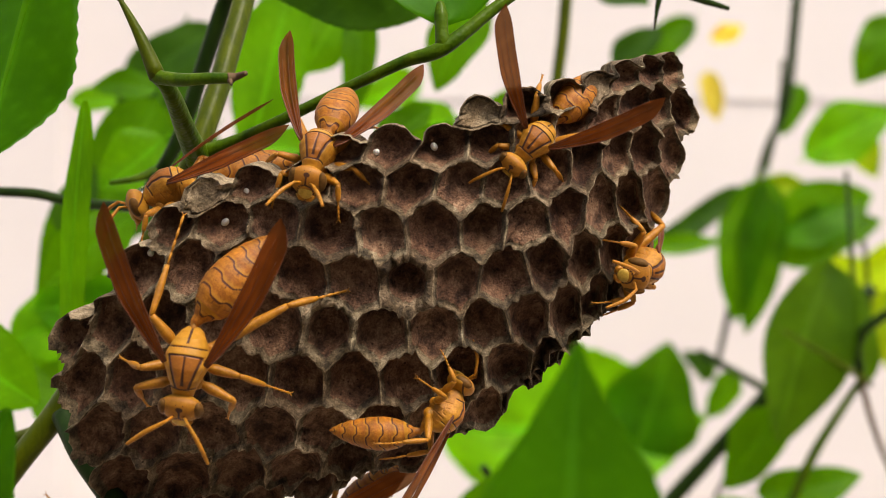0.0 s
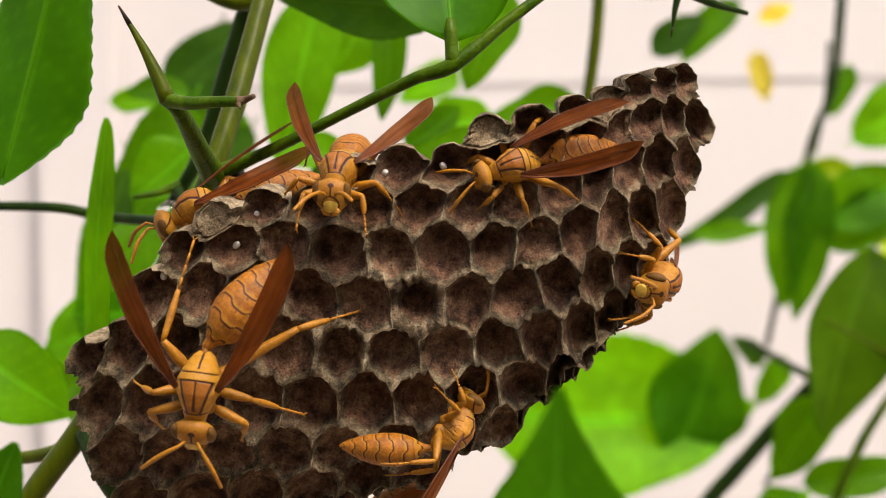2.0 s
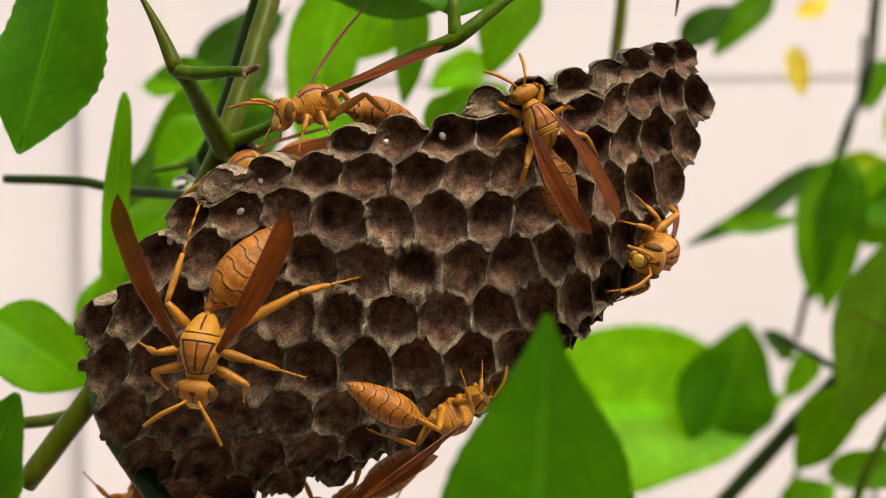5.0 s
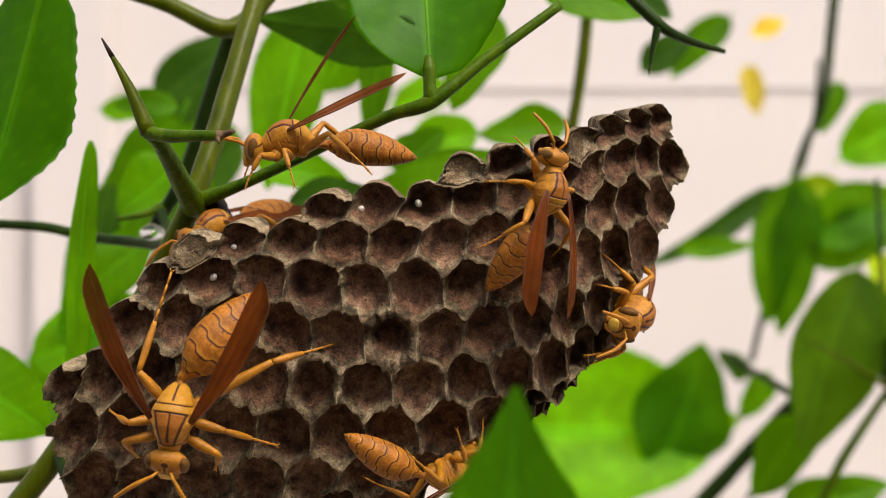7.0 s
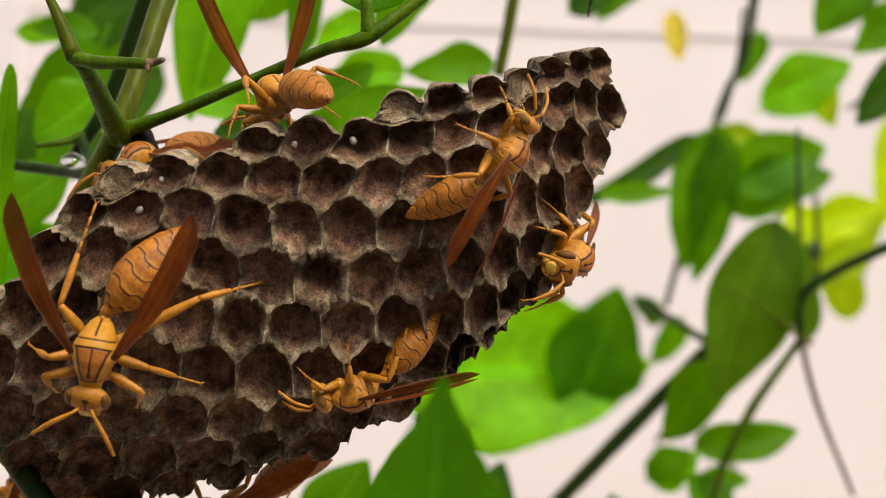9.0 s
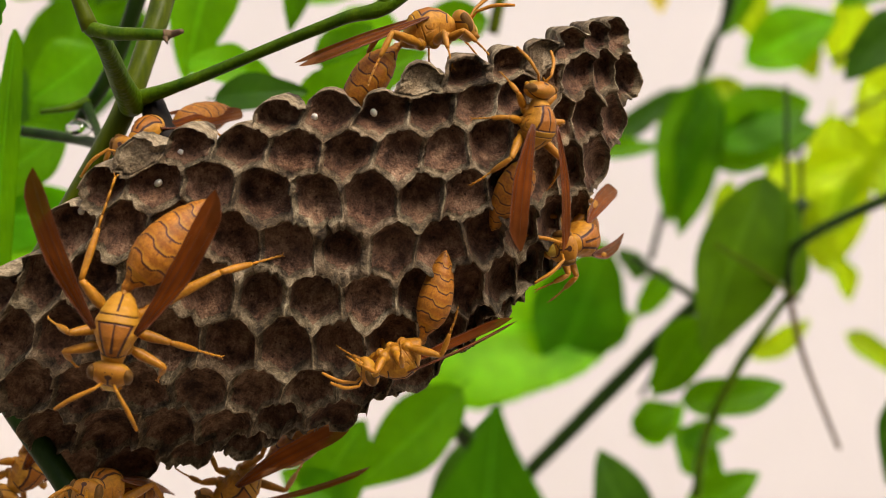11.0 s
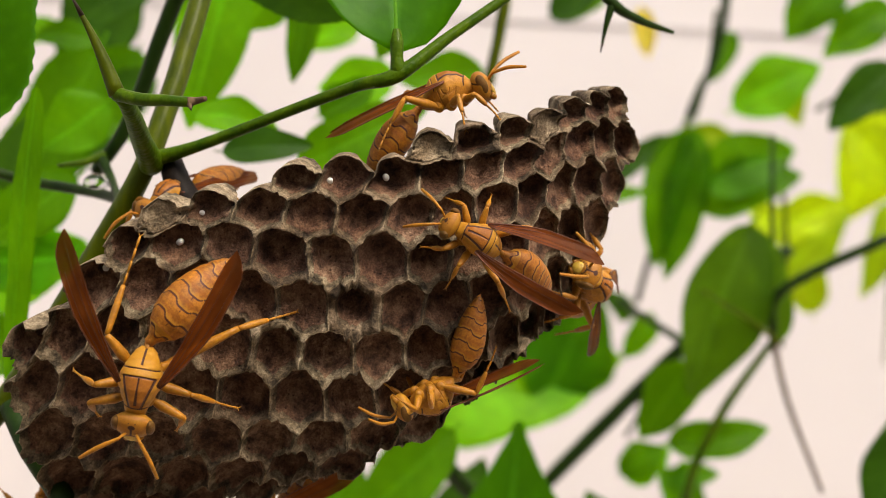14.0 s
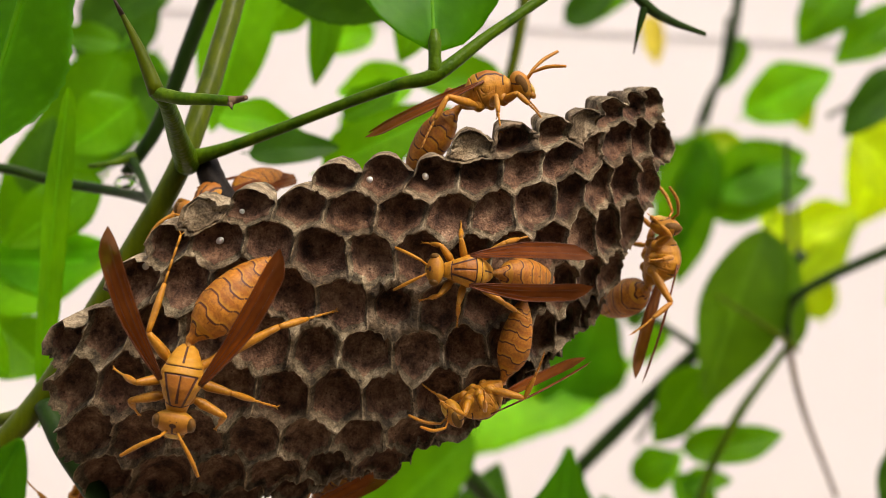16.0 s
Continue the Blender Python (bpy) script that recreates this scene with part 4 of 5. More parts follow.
leaf(bush, (0.15797, 0.40000, 1.33584), (0.19404, 0.40000, 1.35599), 0.02370, (0.00, -1.00, 0.30), LEAF_BRIGHT, 0.25, 0.08)
leaf(bush, (0.21510, 0.50000, 1.25808), (0.24777, 0.50000, 1.29543), 0.02514, (0.00, -1.00, 0.30), LEAF_YELLOW, 0.25, 0.08)
leaf(bush, (0.31152, 0.60000, 1.35542), (0.28491, 0.60000, 1.28698), 0.04252, (0.00, -1.00, 0.30), LEAF_YELLOW, 0.25, 0.08)
leaf(bush, (0.22238, 0.40000, 1.38163), (0.19458, 0.40000, 1.35901), 0.01918, (0.00, -1.00, 0.30), LEAF, 0.25, 0.08)
leaf(bush, (0.20072, 0.40000, 1.39193), (0.17875, 0.40000, 1.36555), 0.02144, (0.00, -1.00, 0.30), LEAF, 0.25, 0.08)
leaf(bush, (0.18426, 0.30000, 1.34860), (0.16224, 0.30000, 1.32553), 0.01587, (0.00, -1.00, 0.30), LEAF_DARK, 0.25, 0.08)
leaf(bush, (0.20753, 0.48000, 1.28198), (0.19181, 0.48000, 1.29665), 0.01798, (0.00, -1.00, 0.30), LEAF_YELLOW, 0.25, 0.08)
leaf(bush, (0.10283, 0.33000, 1.19951), (0.11785, 0.33000, 1.21018), 0.01389, (0.00, -1.00, 0.30), LEAF, 0.25, 0.08)
leaf(bush, (0.01910, 0.40000, 1.24894), (-0.03386, 0.40000, 1.27864), 0.01354, (0.00, -1.00, 0.30), LEAF, 0.25, 0.08)
leaf(bush, (0.16636, 0.61500, 1.40043), (0.17190, 0.61500, 1.37270), 0.01294, (0.00, -1.00, 0.30), PETAL, 0.25, 0.08)
leaf(bush, (0.16821, 0.61500, 1.41737), (0.18669, 0.61500, 1.42508), 0.01109, (0.00, -1.00, 0.30), PETAL, 0.25, 0.08)
stem(bush, [(0.03515, 0.33000, 1.15843), (0.05800, 0.32500, 1.17949), (0.09151, 0.31800, 1.21752), (0.11745, 0.31000, 1.24818), (0.15115, 0.30000, 1.28537)], (0.00256, 0.00266, 0.00286, 0.00256, 0.00236), TWIG_DARK, "stem")
stem(bush, [(0.16502, 0.43300, 1.41404), (0.16265, 0.43300, 1.39033), (0.15909, 0.43300, 1.35951), (0.14769, 0.43000, 1.33327), (0.12669, 0.42000, 1.25383)], (0.00213, 0.00213, 0.00190, 0.00166, 0.00119), TWIG_DARK, "stem")
stem(bush, [(0.13522, 0.26500, 1.25749), (0.13605, 0.26200, 1.27301), (0.16682, 0.25500, 1.29142)], (0.00138, 0.00173, 0.00173), TWIG_DARK, "stem")
shoot = thing("leafy_shoot", Matrix(), "broad pointed green leaf on a low shoot", "shoot")
leaf(shoot, (0.00467, -0.06200, 1.26080), (0.00629, -0.06500, 1.28630), 0.01467, (0.00, -1.00, 0.15), LEAF_DEEP, 0.3, 0.05, point=1.25)
leaf(shrub, (-0.06307, 0.17000, 1.33187), (-0.09168, 0.17000, 1.28541), 0.02040, (0.00, -1.00, 0.30), LEAF, 0.25, 0.08)
leaf(shrub, (-0.05697, 0.23000, 1.33089), (-0.08365, 0.23000, 1.29843), 0.01435, (0.00, -1.00, 0.30), LEAF_DARK, 0.25, 0.08)
leaf(shrub, (-0.08968, 0.14000, 1.27600), (-0.06017, 0.14000, 1.28812), 0.01864, (0.00, -1.00, 0.30), LEAF_BRIGHT, 0.25, 0.08)
leaf(shrub, (-0.08966, 0.15000, 1.28019), (-0.08044, 0.15000, 1.25777), 0.01154, (0.00, -1.00, 0.30), LEAF, 0.25, 0.08)
leaf(shrub, (-0.10295, 0.26000, 1.34221), (-0.08167, 0.26000, 1.34166), 0.00855, (0.00, -1.00, 0.30), LEAF, 0.25, 0.08)
leaf(shrub, (-0.01751, 0.17000, 1.35425), (-0.02890, 0.17000, 1.33763), 0.01496, (0.00, -1.00, 0.30), LEAF, 0.25, 0.08)
leaf(shrub, (-0.02841, 0.09000, 1.30846), (-0.01191, 0.09000, 1.31024), 0.00629, (0.00, -1.00, 0.30), LEAF_DARK, 0.25, 0.08)
leaf(shrub, (-0.01472, 0.11000, 1.30598), (0.01060, 0.11000, 1.31948), 0.01126, (0.00, -1.00, 0.30), LEAF, 0.25, 0.08)
leaf(shrub, (0.06508, 0.30000, 1.35851), (0.08163, 0.30000, 1.37060), 0.01120, (0.00, -1.00, 0.30), LEAF_DARK, 0.25, 0.08)
leaf(shrub, (-0.06922, 0.26000, 1.36393), (-0.08110, 0.26000, 1.32336), 0.02224, (0.00, -1.00, 0.30), LEAF_DARK, 0.25, 0.08)
leaf(shrub, (-0.00935, 0.24000, 1.31776), (0.00668, 0.24000, 1.32338), 0.00980, (0.00, -1.00, 0.30), LEAF_BRIGHT, 0.25, 0.08)
leaf(bush, (0.03061, 0.25000, 1.18351), (0.04298, 0.25000, 1.22033), 0.02104, (0.00, -1.00, 0.30), LEAF_DARK, 0.25, 0.08)
leaf(bush, (-0.00040, 0.15000, 1.21858), (-0.01675, 0.15000, 1.22731), 0.01106, (0.00, -1.00, 0.30), LEAF, 0.25, 0.08)
leaf(bush, (0.09061, 0.26000, 1.18089), (0.07713, 0.26000, 1.20874), 0.01823, (0.00, -1.00, 0.30), LEAF_DARK, 0.25, 0.08)
leaf(bush, (0.11532, 0.30000, 1.18103), (0.13999, 0.30000, 1.19278), 0.01270, (0.00, -1.00, 0.30), LEAF, 0.25, 0.08)
leaf(bush, (0.15623, 0.20000, 1.24742), (0.14345, 0.20000, 1.21376), 0.01993, (0.00, -1.00, 0.30), LEAF_DARK, 0.25, 0.08)
leaf(bush, (0.11819, 0.33000, 1.20163), (0.13562, 0.33000, 1.18144), 0.01544, (0.00, -1.00, 0.30), LEAF, 0.25, 0.08)
stem(bush, [(0.01847, 0.20000, 1.23735), (0.03175, 0.20500, 1.22299), (0.04556, 0.21000, 1.20658)], (0.00177, 0.00192, 0.00192), TWIG_DARK, "stem")
stem(bush, [(0.11965, 0.31000, 1.24963), (0.10781, 0.31200, 1.25687), (0.09617, 0.31500, 1.26405)], (0.00152, 0.00114, 0.00076), TWIG_DARK, "stem")
stem(bush, [(0.13524, 0.26500, 1.25713), (0.14129, 0.26600, 1.23772), (0.15486, 0.26800, 1.20855)], (0.00104, 0.00087, 0.00069), DRY, "stem")
stem(bush, [(0.13524, 0.26500, 1.25713), (0.12243, 0.27000, 1.23470), (0.11400, 0.27500, 1.21155), (0.11220, 0.27800, 1.19042)], (0.00121, 0.00156, 0.00156, 0.00156), TWIG, "stem")
stem(bush, [(0.13633, 0.26800, 1.25737), (0.13637, 0.27500, 1.29038), (0.13766, 0.28500, 1.32239)], (0.00084, 0.00084, 0.00068), TWIG_DARK, "stem")
thorn(bush, (0.10781, 0.31200, 1.25687), (0.09535, 0.32000, 1.26256), 0.00096, TWIG_DARK)
leaf(bush, (0.02700, 0.19000, 1.23961), (-0.00000, 0.19000, 1.21336), 0.01664, (0.00, -1.00, 0.30), LEAF, 0.25, 0.08)
sprig = thing("leafy_sprig", Matrix(), "single green leaf before the thick stem", "sprig")
leaf(sprig, (-0.05058, -0.03000, 1.26404), (-0.04426, -0.03400, 1.27777), 0.00709, (0.20, -1.00, 0.15), LEAF_DEEP, 0.3, 0.05)
stem(bush, [(0.01569, 0.20000, 1.24060), (0.02150, 0.20500, 1.23094), (0.03050, 0.21000, 1.22102), (0.04211, 0.21500, 1.21080)], (0.00100, 0.00128, 0.00114, 0.00100), TWIG_DARK, "stem")
leaf(bush, (0.12761, 0.26500, 1.29356), (0.11099, 0.26500, 1.23711), 0.02811, (0.30, -1.00, 0.20), LEAF_OLIVE, 0.35, 0.1, point=0.75)
leaf(bush, (0.12777, 0.26800, 1.29275), (0.13860, 0.26800, 1.25613), 0.01286, (0.30, -1.00, 0.20), LEAF_OLIVE, 0.2, 0.05, point=0.6)
stem(bush, [(0.13828, 0.26400, 1.25588), (0.12439, 0.26100, 1.26453), (0.10960, 0.26000, 1.27279)], (0.00093, 0.00068, 0.00034), STEM, "stem")
leaf(bush, (0.16622, 0.42000, 1.32458), (0.13709, 0.42000, 1.32428), 0.01154, (0.00, -1.00, 0.30), LEAF_YELLOW, 0.25, 0.08)
leaf(bush, (0.20697, 0.42000, 1.38122), (0.18571, 0.42000, 1.38700), 0.02077, (0.00, -1.00, 0.30), LEAF_BRIGHT, 0.25, 0.08)
leaf(bush, (0.22901, 0.42000, 1.37780), (0.20424, 0.42000, 1.36568), 0.01846, (0.00, -1.00, 0.30), LEAF, 0.25, 0.08)
leaf(bush, (0.22109, 0.38000, 1.34877), (0.19363, 0.38000, 1.33507), 0.01506, (0.00, -1.00, 0.30), LEAF_DARK, 0.25, 0.08)
leaf(bush, (0.19465, 0.46000, 1.28116), (0.23186, 0.46000, 1.29941), 0.01971, (0.00, -1.00, 0.30), LEAF_YELLOW, 0.25, 0.08)
leaf(bush, (0.13401, 0.42000, 1.24962), (0.12177, 0.42000, 1.23015), 0.01154, (0.00, -1.00, 0.30), LEAF, 0.25, 0.08)
leaf(bush, (0.12941, 0.44000, 1.24503), (0.11631, 0.44000, 1.25679), 0.00954, (0.00, -1.00, 0.30), LEAF_DARK, 0.25, 0.08)
leaf(bush, (0.27653, 0.52000, 1.30994), (0.25209, 0.52000, 1.33671), 0.03237, (0.00, -1.00, 0.30), LEAF_YELLOW, 0.25, 0.08)
leaf(bush, (0.17967, 0.48000, 1.37588), (0.17037, 0.48000, 1.35206), 0.01017, (0.00, -1.00, 0.30), LEAF, 0.25, 0.08)
leaf(bush, (0.11996, 0.33000, 1.19697), (0.13955, 0.33000, 1.20052), 0.00978, (0.00, -1.00, 0.30), LEAF, 0.25, 0.08)
leaf(bush, (0.11057, 0.35000, 1.19242), (0.12590, 0.35000, 1.20659), 0.01221, (0.00, -1.00, 0.30), LEAF_BRIGHT, 0.25, 0.08)
leaf(shrub, (0.00190, 0.30000, 1.35376), (-0.01772, 0.30000, 1.34444), 0.01288, (0.00, -1.00, 0.30), LEAF_BRIGHT, 0.25, 0.08)
leaf(shrub, (0.00910, 0.20000, 1.33055), (-0.01095, 0.20000, 1.32656), 0.01305, (0.00, -1.00, 0.30), LEAF_BRIGHT, 0.25, 0.08)
leaf(shrub, (-0.07753, 0.24000, 1.34415), (-0.08325, 0.24000, 1.33294), 0.00964, (0.00, -1.00, 0.30), LEAF_DARK, 0.25, 0.08)
leaf(shrub, (-0.06190, 0.24000, 1.33729), (-0.07199, 0.24000, 1.31796), 0.01767, (0.00, -1.00, 0.30), LEAF, 0.25, 0.08)
leaf(shrub, (-0.08392, 0.20000, 1.32394), (-0.05712, 0.20000, 1.31126), 0.01450, (0.00, -1.00, 0.30), LEAF, 0.25, 0.08)
leaf(shrub, (-0.07827, 0.15000, 1.29648), (-0.07412, 0.15000, 1.31498), 0.01004, (0.00, -1.00, 0.30), LEAF_DARK, 0.25, 0.08)
leaf(shrub, (-0.08413, 0.14000, 1.28327), (-0.05751, 0.14000, 1.28560), 0.01459, (0.00, -1.00, 0.30), LEAF_BRIGHT, 0.25, 0.08)
leaf(shrub, (-0.07861, 0.12000, 1.27118), (-0.06856, 0.12000, 1.26259), 0.01366, (0.00, -1.00, 0.30), LEAF, 0.25, 0.08)
stem(bush, [(0.15458, 0.42000, 1.37806), (0.15296, 0.42000, 1.35569), (0.14748, 0.42000, 1.33305)], (0.00092, 0.00104, 0.00092), TWIG_DARK, "stem")
stem(bush, [(0.18676, 0.42000, 1.30897), (0.18985, 0.42000, 1.28047), (0.18900, 0.42000, 1.25166)], (0.00092, 0.00104, 0.00092), TWIG_DARK, "stem")
stem(bush, [(0.12479, 0.42000, 1.19682), (0.12984, 0.42000, 1.20654), (0.13101, 0.42000, 1.21614)], (0.00092, 0.00104, 0.00092), TWIG_DARK, "stem")
stem(bush, [(0.15795, 0.42000, 1.19292), (0.15754, 0.42000, 1.18085), (0.15320, 0.42000, 1.16866)], (0.00092, 0.00104, 0.00092), TWIG_DARK, "stem")
stem(bush, [(0.22825, 0.42000, 1.35873), (0.21596, 0.42000, 1.34854), (0.19977, 0.42000, 1.33816)], (0.00092, 0.00104, 0.00092), TWIG_DARK, "stem")
branch = thing("leafy_branch", Matrix(), "pale yellow-green leafy branch swaying before the white wall", "branch")
leaf(branch, (0.31185, 0.62000, 1.25335), (0.30868, 0.62000, 1.22447), 0.01221, (0.00, -1.00, 0.30), LEAF_YELLOW, 0.25, 0.08)
leaf(branch, (0.31954, 0.62000, 1.21024), (0.29769, 0.62000, 1.21459), 0.01373, (0.00, -1.00, 0.30), LEAF_YELLOW, 0.25, 0.08)
leaf(branch, (0.31446, 0.62000, 1.21174), (0.30649, 0.62000, 1.17929), 0.01373, (0.00, -1.00, 0.30), LEAF_YELLOW, 0.25, 0.08)
leaf(branch, (0.31315, 0.62000, 1.17941), (0.30495, 0.62000, 1.15004), 0.01221, (0.00, -1.00, 0.30), LEAF_YELLOW, 0.25, 0.08)
leaf(bush, (0.25757, 0.56000, 1.28869), (0.23704, 0.56000, 1.27932), 0.02536, (0.00, -1.00, 0.30), LEAF_YELLOW, 0.25, 0.08)
leaf(bush, (0.25446, 0.56000, 1.23882), (0.24020, 0.56000, 1.27650), 0.02254, (0.00, -1.00, 0.30), LEAF_YELLOW, 0.25, 0.08)
leaf(bush, (0.20716, 0.52000, 1.36438), (0.22847, 0.52000, 1.33556), 0.01863, (0.00, -1.00, 0.30), LEAF_YELLOW, 0.25, 0.08)
stem(branch, [(0.32117, 0.62000, 1.26317), (0.31471, 0.62000, 1.23423), (0.31486, 0.62000, 1.20530), (0.30849, 0.62000, 1.14683)], (0.00122, 0.00122, 0.00107, 0.00076), STEM, "stem")
leaf(bush, (-0.00903, 0.15000, 1.21897), (0.00174, 0.15000, 1.23891), 0.01506, (0.00, -1.00, 0.30), LEAF, 0.25, 0.08)

for base, tip, wide in (
        ((0.21463, 0.50, 1.31276), (0.22433, 0.50, 1.24335), 0.0336), ((0.23747, 0.51, 1.29884), (0.27661, 0.51, 1.24999), 0.0291),
        ((0.16398, 0.50, 1.37520), (0.17535, 0.50, 1.34565), 0.0223), ((0.27505, 0.51, 1.32417), (0.24301, 0.51, 1.29901), 0.0258),
        ((0.22276, 0.50, 1.36726), (0.21497, 0.50, 1.33266), 0.0263), ((0.22702, 0.50, 1.20813), (0.25758, 0.50, 1.18808), 0.0127),
        ((0.21871, 0.50, 1.24457), (0.22762, 0.50, 1.22310), 0.0123), ((0.16704, 0.50, 1.27939), (0.15556, 0.50, 1.23241), 0.0173),
        ((0.17909, 0.50, 1.19646), (0.20860, 0.50, 1.21459), 0.0122)):
    leaf(branch, base, tip, wide, (0.10, -1.00, 0.25), LEAF_YELLOW, 0.3, 0.12)
stem(branch, [(0.33, 0.52, 1.36), (0.27, 0.515, 1.335), (0.222, 0.51, 1.31), (0.178, 0.51, 1.27), (0.172, 0.51, 1.20)], (0.0016, 0.0014, 0.0011, 0.0008, 0.0005), STEM, "stem")

wasp_still = wasp("amber paper wasp with spread brown wings, resting on the cells", ((20, 10), (27, 10)), (-34, 6), (0, -30), feelers=((42, 40, 0.6), (62, 25, 0.3)), folded=0.62, size=1.0, feet={("hind", -1): ((-16.4, -3.4, -5.0), (-4.8, -4.8, -0.8)), ("hind", 1): ((-10.3, 16.4, -8.4), (-7.8, 10.0, -3.4)), ("mid", 1): ((2.6, 11.4, -8.0), (0.8, 5.8, -2.2)), ("fore", 1): ((6.4, 4.6, -7.2), (3.6, 5.6, -1.8)), ("fore", -1): ((6.2, -4.8, -7.2), (3.6, -5.6, -1.8))})
wasp_still.matrix_basis = pose(-0.03094, -0.00900, 1.28045, -97.9, 81.9, 171.9) @ Matrix.Diagonal((*wasp_still.scale, 1))
wasp_rim = wasp("amber paper wasp walking on the upper rim of the nest", ((22, 35), (22, 35)), (0, 10), head=(0, -15), feelers=((28, -12, 0.2), (28, 4, 0.3)), folded=0.52, size=0.87)
wasp_walking = wasp("amber paper wasp walking across the cells of the nest", ((16, 12), (16, 12)), (-20, 16), size=0.77, folded=0.62)
wasp_edge = wasp("amber paper wasp clinging to the outer edge of the nest", ((2, -4), (2, -4)), (0, 18), folded=0.55, size=0.9)
wasp_below = wasp("amber paper wasp clinging under the lower side of the nest", ((5, 4), (5, 4)), (0, 50), folded=0.5, size=0.78)
wasp_behind = wasp("amber paper wasp half hidden behind the upper rim of the nest", ((4, -4), (4, -4)), size=0.9)
wasp_peeking = wasp("amber paper wasp peering out from under the nest", ((-4, -12), (-4, -12)), size=0.9)
wasp_peeking.matrix_basis = pose(-0.03532, 0.01300, 1.25725, -4.4, -6.5, -110.4) @ Matrix.Diagonal((*wasp_peeking.scale, 1))
wasp_low = wasp("amber paper wasp on the shaded underside beside the stem", ((8, 8), (8, 8)), size=0.9)
wasp_low.matrix_basis = pose(-0.04813, 0.03000, 1.25523, -121.7, 51.0, -166.4) @ Matrix.Diagonal((*wasp_low.scale, 1))
wasp_under = wasp("amber paper wasp hanging beneath the nest, half hidden", ((8, 8), (8, 8)), size=0.9)
wasp_under.matrix_basis = pose(-0.01889, 0.02200, 1.25512, -126.4, 29.0, -177.0) @ Matrix.Diagonal((*wasp_under.scale, 1))

# ---- a drop of water hanging from the twig ----
bm = bmesh.new()
blob(bm, (0, 0, 0), (0.0020, 0.0016, 0.0013), u=24, v=16, shape=lambda x, y, z: (x * (1 - 0.25 * z), y * (1 - 0.25 * z), z))
drop = part("water_drop", bm, WATER, None)
drop.matrix_basis = pose(-0.04516, 0.05000, 1.30263)
tagged(drop, "clear water drop hanging from a thin green twig", "water drop")


def wet_patch(at, wide, high, seed):
    """A thin film of rain water on a leaf."""
    bm = bmesh.new()
    blob(bm, (0, 0, 0), (wide, 0.0003, high), u=24, v=14)
    for v in bm.verts:
        v.co += noise.noise_vector(v.co * 420 + Vector((seed, 0, 0))) * wide * 0.35
    ob = part("water_drop", bm, WATER, None)
    ob.matrix_basis = pose(*at)
    return tagged(ob, "flat film of rain water lying on a green leaf", "water drop")


wet_patch((-0.00503, 0.01120, 1.32778), 0.0021, 0.0022, 1.0)



